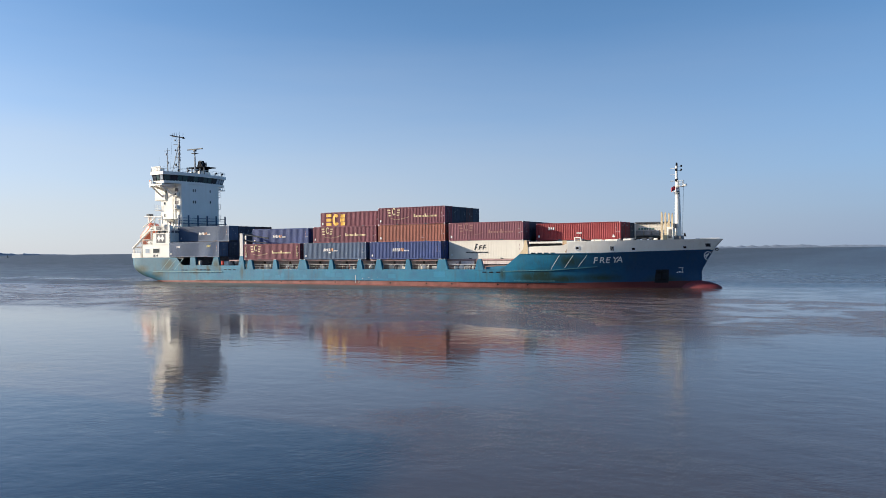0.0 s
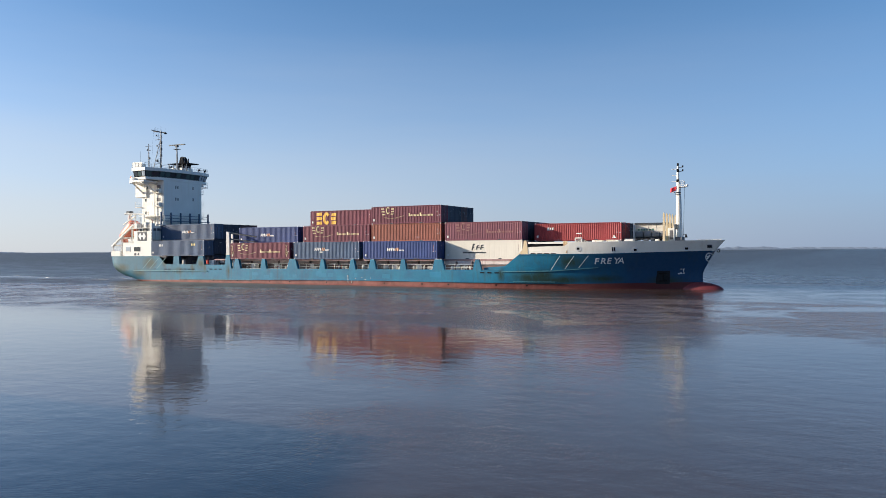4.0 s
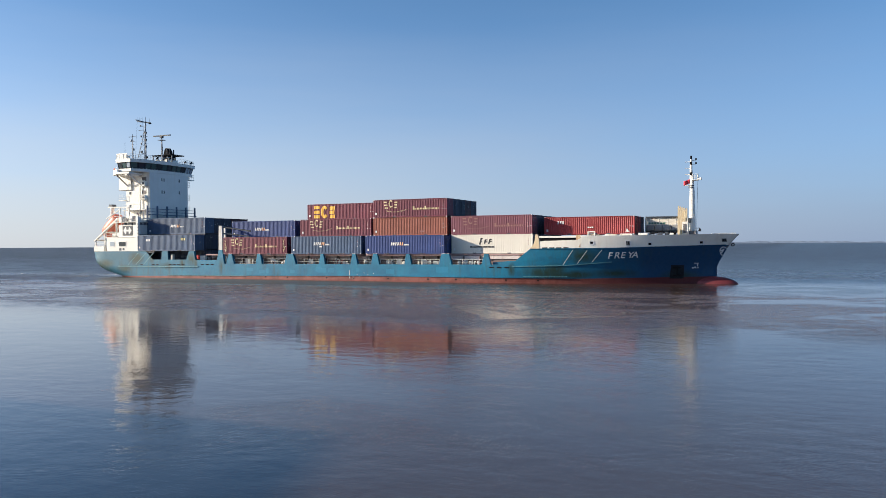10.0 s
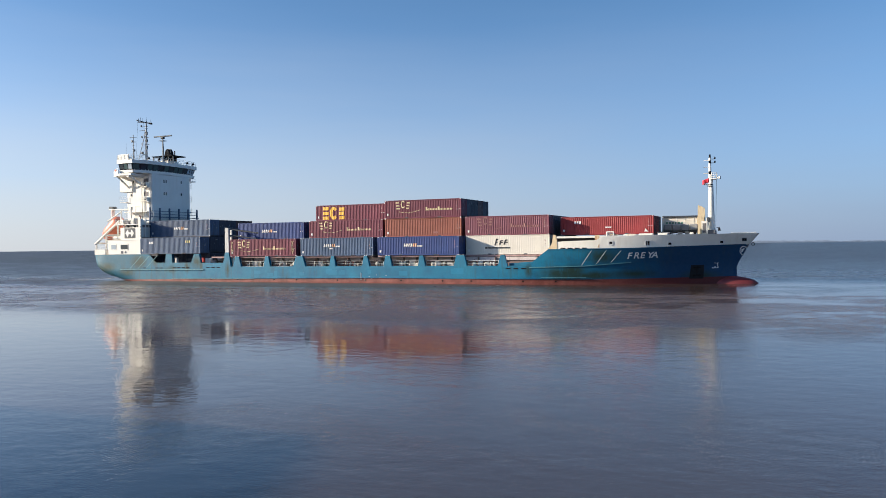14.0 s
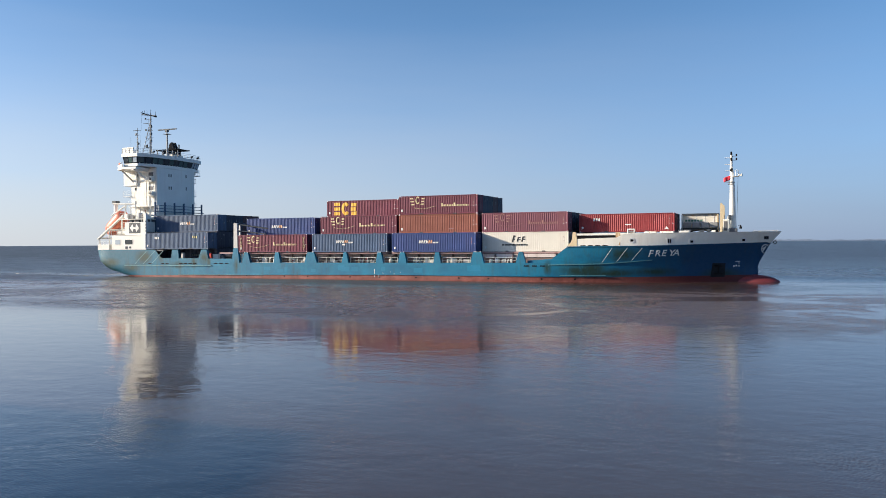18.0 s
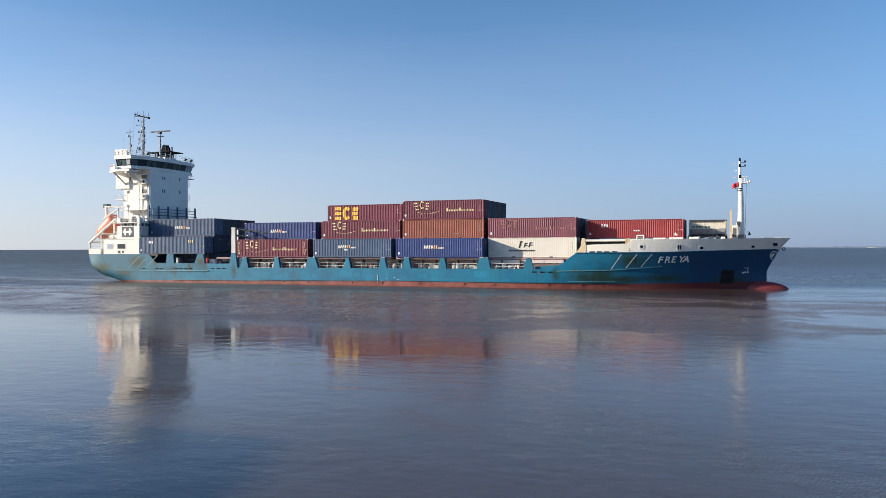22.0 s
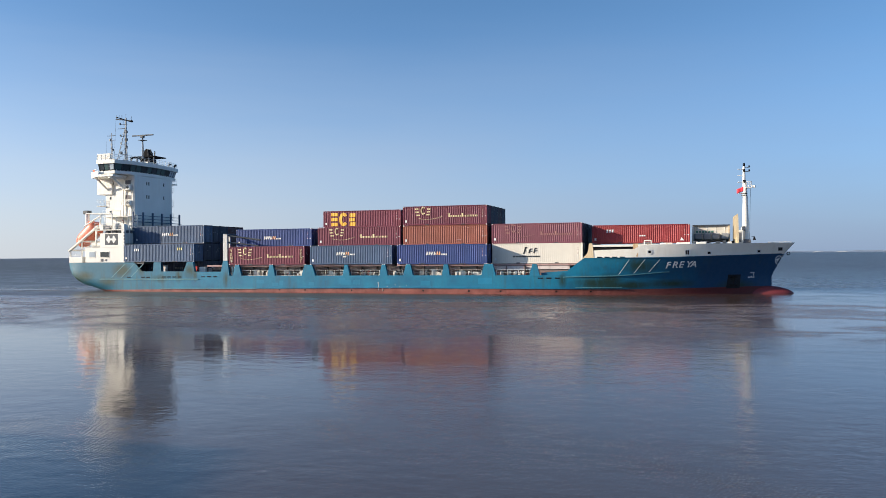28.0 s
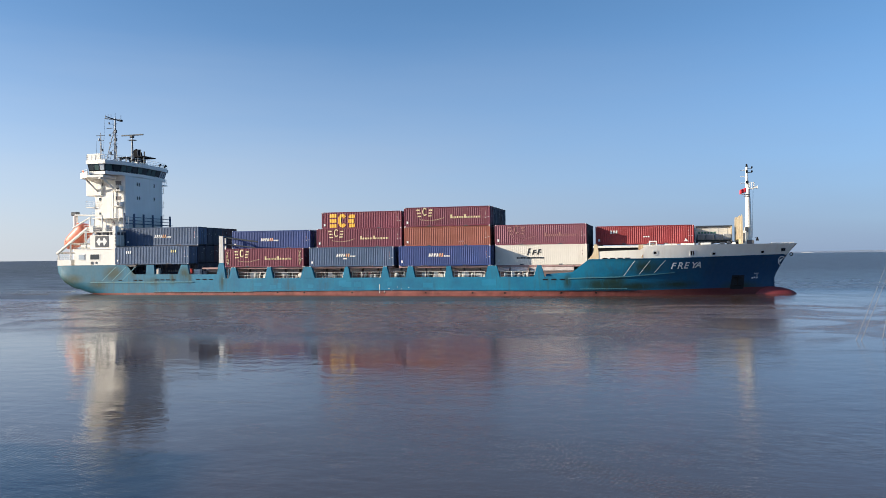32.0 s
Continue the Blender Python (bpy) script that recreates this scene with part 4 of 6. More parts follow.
    part("life_ring", bar((-68.4, -7.05, 20.35), (-68.4, -6.95, 20.35), 0.2, sides=18), ORANGE, b)
    for y in (-6.5, 5.0):
        part("antenna", bar((-66.2, y, 21.95), (-66.2, y, 25.4), 0.025, 0.012, 5), STEEL_DARK, b)
    return b


bridge()


def signal_mast():
    m = part("signal_mast", bar((-67.52, -0.2, 21.9), (-67.44, -0.2, 30.4), 0.24, 0.12, 10), MAST_GREY, ship, "grey signal mast with yards and aerials")
    part("yard", bar((-67.52, -2.6, 30.2), (-67.5, 1.4, 30.0), 0.09), STEEL_DARK, m)
    part("yard", bar((-69.6, -0.2, 30.35), (-66.2, -0.2, 29.9), 0.09), STEEL_DARK, m)
    part("yard", bar((-69.2, -0.2, 28.6), (-67.44, -0.2, 28.6), 0.05), STEEL_DARK, m)
    part("stay_leg", bar((-68.9, -1.1, 21.9), (-67.52, -0.2, 28.8), 0.07), MAST_GREY, m)
    part("stay_leg", bar((-66.5, -0.9, 21.9), (-67.44, -0.2, 27.0), 0.07), MAST_GREY, m)
    for k in range(7):
        z = 22.4 + 0.85 * k
        part("lattice_bar", bar((-68.75 + 0.12 * k, -1.0 + 0.1 * k, z), (-67.6, -0.2, z + 0.85), 0.035, sides=5), MAST_GREY, m)
        part("lattice_bar", bar((-66.65 - 0.14 * k, -0.8 + 0.08 * k, z), (-67.52, -0.2, z + 0.85), 0.035, sides=5), MAST_GREY, m)
    for z, a, b in ((29.3, -68.6, -67.0), (27.2, -68.5, -66.8), (25.8, -68.4, -66.7)):
        part("yard", bar((a, -0.3, z), (b, -0.3, z), 0.04, sides=5), STEEL_DARK, m)
        part("lamp_box", block(a - 0.1, a + 0.12, -0.45, -0.2, z, z + 0.32, 0.03), STEEL_DARK, m)
    for k in range(9):
        z = 22.6 + 0.8 * k
        part("rung", bar((-67.48, -0.55, z), (-67.48, 0.15, z), 0.03, sides=5), STEEL_DARK, m)
    for x, z in ((-67.2, 27.7), (-67.2, 26.3), (-67.2, 25.0), (-68.3, 24.0)):
        part("lamp_box", block(x - 0.16, x + 0.16, -0.55, -0.2, z, z + 0.5, 0.04), STEEL_DARK, m)
        part("bracket", bar((x, -0.3, z), (-67.48, -0.2, z), 0.05, sides=5), STEEL_DARK, m)
    for x, z in ((-69.4, 30.3), (-68.9, 30.4), (-66.3, 30.0), (-67.44, 30.4), (-68.3, 30.3)):
        part("antenna", bar((x, -0.2, z), (x, -0.2, z + 0.75), 0.035, sides=5), STEEL_DARK, m)
    part("horn", bar((-66.5, -0.2, 29.75), (-66.0, -0.35, 29.75), 0.08, 0.2, 10), BLACK, m)
    part("halyard", bar((-69.4, -1.0, 22.0), (-69.5, -0.3, 30.2), 0.018, sides=4), STEEL_DARK, m)
    part("halyard", bar((-66.0, -1.4, 22.0), (-67.2, -1.2, 30.1), 0.018, sides=4), STEEL_DARK, m)
    # lighter second pole
    s = part("aerial_pole", bar((-69.0, -2.0, 21.9), (-69.0, -2.0, 27.6), 0.10, 0.06, 8), MAST_GREY, ship, "thin aerial pole with a short yard")
    part("yard", bar((-69.9, -2.0, 27.1), (-68.2, -2.0, 27.1), 0.05), STEEL_DARK, s)
    part("yard", bar((-69.5, -2.0, 26.2), (-68.4, -2.0, 26.2), 0.045), STEEL_DARK, s)
    for k in range(6):
        part("rung", bar((-69.3, -2.0, 22.6 + 0.75 * k), (-68.7, -2.0, 22.6 + 0.75 * k), 0.035, sides=5), MAST_GREY, s)
    part("stay_leg", bar((-68.3, -2.4, 21.9), (-68.95, -2.0, 26.4), 0.05, sides=6), MAST_GREY, s)
    part("radome", bar((-69.3, -2.0, 26.2), (-69.3, -2.0, 26.6), 0.18, 0.14, 12), MAST_GREY, s)
    part("lamp_box", block(-68.9, -68.6, -2.15, -1.85, 24.4, 24.8, 0.03), STEEL_DARK, s)
    # radar
    r = part("radar_mast", bar((-66.8, 3.4, 21.9), (-66.8, 3.4, 27.5), 0.16, 0.1, 8), MAST_GREY, ship, "radar pole with a long scanner bar")
    part("scanner", block(-69.0, -64.45, 3.28, 3.52, 27.72, 27.95, 0.05), STEEL_DARK, r)
    part("gearbox", block(-67.1, -66.5, 3.1, 3.7, 27.35, 27.75, 0.06), STEEL_DARK, r)
    part("platform", block(-67.4, -66.2, 2.9, 3.9, 26.9, 26.98), STEEL_DARK, r)
    part("rung_frame", bar((-66.4, 3.4, 22.0), (-66.7, 3.4, 26.9), 0.05), STEEL_DARK, r)
    # funnel
    f = part("funnel", prism([(-70.0, 21.9), (-66.4, 21.9), (-66.7, 23.2), (-69.8, 23.2)], 'y', 4.6, 7.6), BULWARK, ship, "short funnel with black exhaust pipes")
    part("funnel_top", block(-70.4, -65.0, 4.2, 7.8, 24.0, 24.18, 0.05), BLACK, f)
    for x in (-70.2, -68.9, -67.6, -66.4, -65.2):
        part("funnel_leg", block(x - 0.09, x + 0.09, 4.4, 4.6, 21.95, 24.0, 0.02), STEEL_DARK, f)
    part("casing", block(-68.6, -66.9, 4.9, 7.4, 23.2, 24.0, 0.05), BLACK, f)
    part("exhaust", prism([(-68.35, 24.18), (-66.9, 24.18), (-67.1, 25.0), (-67.5, 25.65), (-67.95, 25.5)], 'y', 5.4, 6.6), BLACK, f)
    part("exhaust", bar((-66.2, 6.0, 24.15), (-66.2, 6.0, 25.2), 0.12), BLACK, f)
    part("exhaust", bar((-65.7, 5.4, 24.15), (-65.7, 5.4, 25.0), 0.08), STEEL_DARK, f)
    part("top_rail", pipe_run([(-66.6, 4.6, 24.15), (-66.6, 4.6, 25.35), (-65.9, 4.6, 25.35), (-65.9, 4.6, 24.15)], 0.05, 6), STEEL_DARK, f)


signal_mast()


def lifeboat():
    """Enclosed free-fall boat on its sloping ramp over the stern."""
    d = Vector((-4.6, 0, -4.0)).normalized()
    up = Vector((-d.z, 0, d.x))
    if up.z < 0:
        up = -up
    c = Vector((-71.9, -4.2, 9.6))
    bm = bmesh.new()
    rings = []
    for k in range(15):
        u = -1 + 2 * k / 14
        w = max(0.02, (1 - abs(u) ** (3.2 if u > 0 else 7.0))) ** 0.5
        ring = []
        for j in range(16):
            a = 2 * math.pi * j / 16
            s = math.sin(a)
            cc = math.cos(a)
            sq = (abs(s) ** 4 + abs(cc) ** 4) ** -0.25
            ring.append(bm.verts.new(c + d * (u * 2.85) + Vector((0, 1, 0)) * (cc * 1.3 * w * sq) + up * (s * 1.14 * w * sq)))
        rings.append(ring)
    for p, q in zip(rings[:-1], rings[1:]):
        for j in range(16):
            bm.faces.new((p[j], p[(j + 1) % 16], q[(j + 1) % 16], q[j]))
    bm.faces.new(rings[0])
    bm.faces.new(rings[-1][::-1])
    bmesh.ops.recalc_face_normals(bm, faces=bm.faces)
    for f in bm.faces:
        f.smooth = True
    boat = part("lifeboat", bm, ORANGE, ship, "orange enclosed free-fall lifeboat on a sloping ramp")
    for k in (-0.5, 0.1, 0.7):
        p = c + d * (k * 2.2) + up * 0.35
        part("porthole", block(p.x - 0.18, p.x + 0.18, p.y - 1.18, p.y - 1.08, p.z - 0.13, p.z + 0.13, 0.02), GLASS, boat)
    cup = c - d * 1.7 + up * 1.2
    part("steering_cupola", block(cup.x - 0.5, cup.x + 0.5, cup.y - 0.5, cup.y + 0.5, cup.z - 0.35, cup.z + 0.35, 0.12), ORANGE, boat)
    ramp = part("launch_ramp", bar((-71.0, -7.0, 8.4), (-71.0, -2.0, 8.4), 0.13, sides=6), SHIP_WHITE, ship, "white steel lifeboat ramp and davit frame")
    for y in (-7.0, -2.0):
        part("slide_beam", bar((-73.7, y, 6.75), (-67.6, y, 11.0), 0.26, sides=6), SHIP_WHITE, ramp)
        part("ramp_leg", bar((-73.3, y, 4.7), (-73.45, y, 6.9), 0.15, sides=6), SHIP_WHITE, ramp)
        part("ramp_leg", bar((-71.0, y, 4.7), (-71.0, y, 8.5), 0.13, sides=6), SHIP_WHITE, ramp)
        part("ramp_leg", bar((-68.0, y, 7.4), (-68.0, y, 10.6), 0.17, sides=6), SHIP_WHITE, ramp)
        if y < -5:
            part("davit_arm", pipe_run([(-70.1, y, 13.15), (-64.8, y, 12.97), (-64.7, y, 10.3)], 0.13, 6), SHIP_WHITE, ramp)
        part("davit_strut", bar((-70.5, y, 11.0), (-67.0, y, 12.75), 0.15, sides=6), SHIP_WHITE, ramp)
        part("davit_leg", bar((-67.0, y, 13.0), (-67.3, y, 10.6), 0.12, sides=6), SHIP_WHITE, ramp)
    part("cross_beam", bar((-73.45, -7.0, 6.9), (-73.45, -2.0, 6.9), 0.14, sides=6), SHIP_WHITE, ramp)
    part("cross_beam", bar((-68.0, -7.0, 10.6), (-68.0, -2.0, 10.6), 0.14, sides=6), SHIP_WHITE, ramp)
    stack = part("vent_post", bar((-73.6, -2.8, 5.0), (-73.6, -2.8, 13.3), 0.38, 0.38, 12), SHIP_WHITE, ship)
    part("cap", block(-74.15, -73.05, -3.3, -2.3, 13.3, 13.95, 0.08), STEEL_DARK, stack)


lifeboat()


def lashing_bridge():
    """Dark frame before the tower that holds the upper tier."""
    blue = paint("lashing_blue", (0.075, 0.11, 0.18), 0.55)
    f = part("lashing_bridge", block(-61.75, -61.15, -6.0, 7.0, 11.6, 11.72, 0.02), blue, ship, "dark steel lashing bridge before the tower")
    for k in range(6):
        y = -5.75 + 2.5 * k
        part("stanchion", block(-61.6, -61.35, y - 0.13, y + 0.13, 4.8, 13.35, 0.02), blue, f)
    for z in (12.2, 12.75):
        part("guard_rail", bar((-61.4, -5.75, z), (-61.4, 6.8, z), 0.05, sides=6), blue, f)
    part("walkway", block(-61.75, -60.9, -8.3, 8.3, 7.85, 7.93), STEEL_DARK, f)


lashing_bridge()


# ---- hull details ----
def on_hull(x, z, out=0.03, side=-1):
    x = min(x, stem(z) - 0.03)
    zb = 5.0 + (z - 5.0) * float(np.interp(x, (15, 39), (0, 1))) if z > 5.1 and x > 14 else z
    return Vector((x, side * (breadth(x, zb) + out), z))


def hull_patch(corners, out=0.03, nx=4, nz=2, thick=0.05):
    """A thin plate that follows the side plating; corners as (x, z), anticlockwise from the lower aft one."""
    bm = bmesh.new()
    (a, b, c, d) = [Vector((p[0], 0, p[1])) for p in corners]
    grid = []
    for i in range(nx + 1):
        col = []
        for k in range(nz + 1):
            p = a.lerp(b, i / nx).lerp(d.lerp(c, i / nx), k / nz)
            col.append((bm.verts.new(on_hull(p.x, p.z, out)), bm.verts.new(on_hull(p.x, p.z, out - thick))))
        grid.append(col)
    for i in range(nx):
        for k in range(nz):
            bm.faces.new((grid[i][k][0], grid[i + 1][k][0], grid[i + 1][k + 1][0], grid[i][k + 1][0]))
    rim = [grid[i][0] for i in range(nx + 1)] + [grid[nx][k] for k in range(1, nz + 1)] + [grid[i][nz] for i in range(nx - 1, -1, -1)] + [grid[0][k] for k in range(nz - 1, 0, -1)]
    for p, q in zip(rim, rim[1:] + rim[:1]):
        bm.faces.new((p[0], p[1], q[1], q[0]))
    bmesh.ops.recalc_face_normals(bm, faces=bm.faces)
    return bm


def hull_strip(x0, z0, x1, z1, w, name, material, out=0.06, label=""):
    n = max(2, int(abs(x1 - x0) / 1.5) + 1)
    return part(name, hull_patch([(x0, z0 - w / 2), (x1, z1 - w / 2), (x1, z1 + w / 2), (x0, z0 + w / 2)], out, n, 1, out + 0.05), material, ship, label)


# rubbing strakes and painted lines
STRAKE = paint("strake_worn_blue", (0.10, 0.28, 0.34), 0.5, rust=0.4)
hull_strip(-66.0, 2.02, -46.9, 2.06, 0.14, "rubbing_strake", STRAKE, 0.14)
hull_strip(-54.0, 0.52, -36.5, 0.60, 0.05, "rubbing_strake", STRAKE, 0.10)
hull_strip(-54.0, 0.44, -36.5, 0.52, 0.07, "rubbing_strake", STEEL_DARK, 0.08)
hull_strip(-36.4, 0.66, -13.0, 0.86, 0.10, "rubbing_strake", HULL_BLUE, 0.14)
hull_strip(-13.0, 0.86, 20.0, 0.84, 0.10, "rubbing_strake", HULL_BLUE, 0.14)
hull_strip(11.4, 2.45, 19.0, 2.62, 0.12, "knuckle_strake", STRAKE, 0.12)
hull_strip(19.0, 2.62, 25.4, 3.12, 0.12, "knuckle_strake", STRAKE, 0.12)
hull_strip(13.0, 0.98, 19.2, 1.0, 0.10, "knuckle_strake", STRAKE, 0.10)
hull_strip(14.2, 5.0, 26.0, 5.08, 0.10, "sheer_strake", HULL_BLUE, 0.10)
hull_strip(26.0, 5.08, 40.0, 5.42, 0.10, "sheer_strake", HULL_BLUE, 0.10)
for x in (18.75, 20.75, 22.7):
    z0 = 2.75 + (x - 18.75) * 0.09
    part("painted_bar", hull_patch([(x, z0), (x + 0.09, z0), (x + 1.56, 4.78), (x + 1.47, 4.78)], 0.012, 3, 4), MARK_WHITE, ship, "white slanting line painted on the side")
for x in (-60.9, -59.0, -57.2):
    part("painted_bar", hull_patch([(x - 2.9, 2.25), (x - 2.75, 2.25), (x - 0.1, 4.5), (x - 0.3, 4.5)], 0.012, 3, 4), STRAKE, ship)
# slots in the bulwark where water runs off
for x0, x1, z in ((-60.6, -58.8, 2.35), (-57.8, -55.8, 2.35), (-53.8, -49.8, 2.4), (-46.4, -43.0, 2.45), (7.9, 11.4, 2.3), (16.0, 20.0, 5.13)):
    k = int((x1 - x0) / 0.95)
    for i in range(k):
        a = x0 + (x1 - x0) * i / k
        part("scupper_slot", hull_patch([(a, z - 0.08), (a + 0.7, z - 0.08), (a + 0.7, z + 0.08), (a, z + 0.08)], 0.03, 1, 1), BLACK, ship)
# draught marks: cannot be read
for x in (-16.0, -15.3):
    part("draught_mark", hull_patch([(x, 0.4), (x + 0.07, 0.4), (x + 0.07, 1.7 if x < -15.5 else 0.9), (x, 1.7 if x < -15.5 else 0.9)], 0.035, 1, 3), MARK_WHITE, ship)
for i, (x, z, w) in enumerate(((-14.6, 1.05, 0.5), (-13.9, 0.85, 0.4), (-13.3, 1.25, 0.35), (-12.7, 0.95, 0.5), (-14.2, 0.7, 0.4), (-11.6, 1.2, 0.3))):
    part("load_mark", hull_patch([(x, z), (x + w * 0.4, z), (x + w * 0.4, z + 0.06), (x, z + 0.06)], 0.035, 1, 1), MARK_WHITE, ship)
for x, z, w, h in ((35.9, 2.85, 0.6, 0.07), (36.3, 2.45, 0.07, 0.4), (35.6, 2.15, 0.22, 0.18), (35.9, 2.2, 0.2, 0.2), (36.2, 2.18, 0.25, 0.1), (36.25, 2.32, 0.2, 0.07)):
    part("bow_mark", hull_patch([(x, z), (x + w, z), (x + w, z + h), (x, z + h)], 0.04, 2, 1), MARK_WHITE, ship)

# the name on the bow
for ch, x in (("F", 24.87), ("R", 25.7), ("E", 26.54), ("Y", 27.44), ("A", 28.02)):
    z = 3.62 + (x - 24.87) * 0.035
    p, q = on_hull(x, z), on_hull(x + 0.8, z)
    top = on_hull(x, z + 1.0)
    ex = (q - p).normalized()
    ez = (top - p).normalized()
    ey = ez.cross(ex).normalized()
    ez = ex.cross(ey)
    m = Matrix((ex, ey, ez)).transposed().to_4x4()
    part("name_letter", lettering(ch, 1.3, 0.03, 0.2), MARK_WHITE, ship, "white painted capital letter of the ship's name", at=Matrix.Translation(p + ey * 0.018) @ m)

# patches of newer and older paint along the side
REPAINT = paint("hull_blue_fresh", (0.012, 0.185, 0.330), 0.45, vary=0.15)
rnd = random.Random(11)
for k in range(12):
    x, z, w, h = rnd.uniform(-40, 0), rnd.uniform(1.0, 1.5), rnd.uniform(0.6, 1.6), rnd.uniform(0.5, 1.0)
    part("paint_patch", hull_patch([(x, z), (x + w, z), (x + w, z + h), (x, z + h)], 0.006 + 0.0004 * k, 1, 1, 0.02), REPAINT, ship)

# anchor pocket: a flat black plate gives the recess its shade
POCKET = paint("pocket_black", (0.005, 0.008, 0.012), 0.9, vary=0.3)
pk = part("anchor_pocket", hull_patch([(32.7, 0.75), (34.5, 0.75), (34.65, 2.65), (33.0, 2.65)], 0.025, 5, 3), POCKET, ship, "anchor pocket, its inner shade painted as a black plate")
for z in (1.25, 2.3):
    part("anchor_arm", bar(on_hull(33.2, z, 0.1), on_hull(34.2, z, 0.1), 0.09, sides=8), BLACK, pk)
part("anchor_shank", bar(on_hull(33.7, 1.2, 0.1), on_hull(33.8, 2.5, 0.1), 0.09, sides=8), BLACK, pk)


def hull_ring(x, z, r, w, sx=1.0):
    bm = bmesh.new()
    rows = []
    for i in range(28):
        a = 2 * math.pi * i / 28
        rows.append([bm.verts.new(on_hull(x + sx * q * math.cos(a), z + q * math.sin(a), o)) for q, o in ((r, 0.05), (r - w, 0.05), (r - w, -0.02), (r, -0.02))])
    for p, q in zip(rows, rows[1:] + rows[:1]):
        for k in range(4):
            bm.faces.new((p[k], p[(k + 1) % 4], q[(k + 1) % 4], q[k]))
    bmesh.ops.recalc_face_normals(bm, faces=bm.faces)
    return bm


crest = part("bow_crest", hull_ring(39.68, 4.53, 0.66, 0.13, 0.8), MARK_WHITE, ship, "pale ring painted on the stem")
part("crest_bar", hull_patch([(39.32, 4.38), (39.44, 4.27), (39.82, 4.84), (39.7, 4.92)], 0.05, 2, 2), MARK_WHITE, crest)
part("crest_bar", hull_patch([(39.22, 4.64), (39.34, 4.53), (39.64, 4.64), (39.56, 4.79)], 0.05, 2, 2), MARK_WHITE, crest)

# fairleads in the bow bulwark
for x, z in ((22.9, 5.82), (30.5, 5.62), (36.95, 5.78)):
    f = part("fairlead", hull_ring(x, z, 0.36, 0.13), MARK_WHITE, ship, "round white-rimmed fairlead")
    part("opening", hull_patch([(x - 0.17, z - 0.15), (x + 0.2, z - 0.15), (x + 0.2, z + 0.15), (x - 0.17, z + 0.15)], 0.03, 2, 2), BLACK, f)
for x, z, w, h in ((27.35, 5.33, 0.7, 0.78), (39.5, 5.85, 0.6, 0.45)):
    f = part("fairlead", hull_patch([(x, z), (x + w, z), (x + w, z + h), (x, z + h)], 0.04, 2, 2), MARK_WHITE if x < 38 else STEEL_DARK, ship, "square framed fairlead in the bulwark")
    part("opening", hull_patch([(x + 0.15, z + 0.1), (x + w / 2 - 0.03, z + 0.1), (x + w / 2 - 0.03, z + h - 0.1), (x + 0.15, z + h - 0.1)], 0.06, 1, 1), BLACK, f)
    part("opening", hull_patch([(x + w / 2 + 0.05, z + 0.1), (x + w - 0.12, z + 0.1), (x + w - 0.12, z + h - 0.1), (x + w / 2 + 0.05, z + h - 0.1)], 0.06, 1, 1), BLACK, f)
ring = bmesh.new()
for i in range(14):
    a, b = 2 * math.pi * i / 14, 2 * math.pi * (i + 1) / 14
    rod(ring, (40.88 + 0.19 * math.cos(a), -0.3, 5.45 + 0.19 * math.sin(a)), (40.88 + 0.19 * math.cos(b), -0.3, 5.45 + 0.19 * math.sin(b)), 0.06, sides=6)
part("mooring_ring", ring, BLACK, ship)
part("bow_rail", bar((38.2, -1.6, 7.0), (41.3, -0.1, 7.05), 0.06, sides=6), MARK_WHITE, ship)

# stained wedge posts at the break of the forecastle
STAINED = paint("rust_stained_cream", (0.70, 0.54, 0.32), 0.6, rust=1.1, rust_color=(0.36, 0.13, 0.025), fade=(0.72, 0.62, 0.42), vary=0.2, grain=2.0)
part("break_post", prism([(14.1, 5.0), (15.6, 5.0), (15.5, 6.2), (15.35, 7.05), (14.95, 7.05), (14.85, 6.1), (14.7, 5.7)], 'y', on_hull(15.5, 5.2).y - 0.02, -8.0), STAINED, ship, "cream post streaked with orange rust")
part("break_post", prism([(20.75, 5.2), (21.35, 5.2), (21.4, 6.95), (20.75, 6.95)], 'y', on_hull(21.4, 5.2).y + 0.01, -7.8), STAINED, ship, "cream post streaked with orange rust")
# hatch painted black for the shade in the gap under the red boxes
part("forward_hatch", block(14.8, 28.2, -5.6, 5.6, 5.3, 6.75, 0.05), BLACK, ship)
part("hatch_rim", block(14.6, 28.4, -5.8, 5.8, 6.56, 6.85, 0.03), BULWARK, ship)
for x in (15.1, 21.5, 27.8):
    part("pedestal", block(x - 0.3, x + 0.3, -3.6, 3.6, 6.84, 7.06, 0.02), DECK_GREY, ship)
for x, w, h in ((21.9, 1.0, 0.75), (24.2, 1.6, 0.5), (26.3, 1.8, 0.55), (28.9, 1.3, 0.6)):
    part("deck_machine", block(x, x + w, -5.2, -4.2, 5.3, 6.75 + h * 0.6, 0.06), BULWARK if w > 1.2 else DECK_GREY, ship)
part("winch_frame", pipe_run([(22.2, -6.6, 6.7), (22.2, -6.6, 7.35), (23.1, -6.6, 7.35), (23.1, -6.6, 6.7)], 0.09, 6), BULWARK, ship)
part("chain_pipe", pipe_run([(30.2, -3.5, 7.0), (31.6, -3.5, 7.3), (32.6, -3.5, 7.05), (33.2, -3.5, 7.2)], 0.09, 6), BLACK, ship)

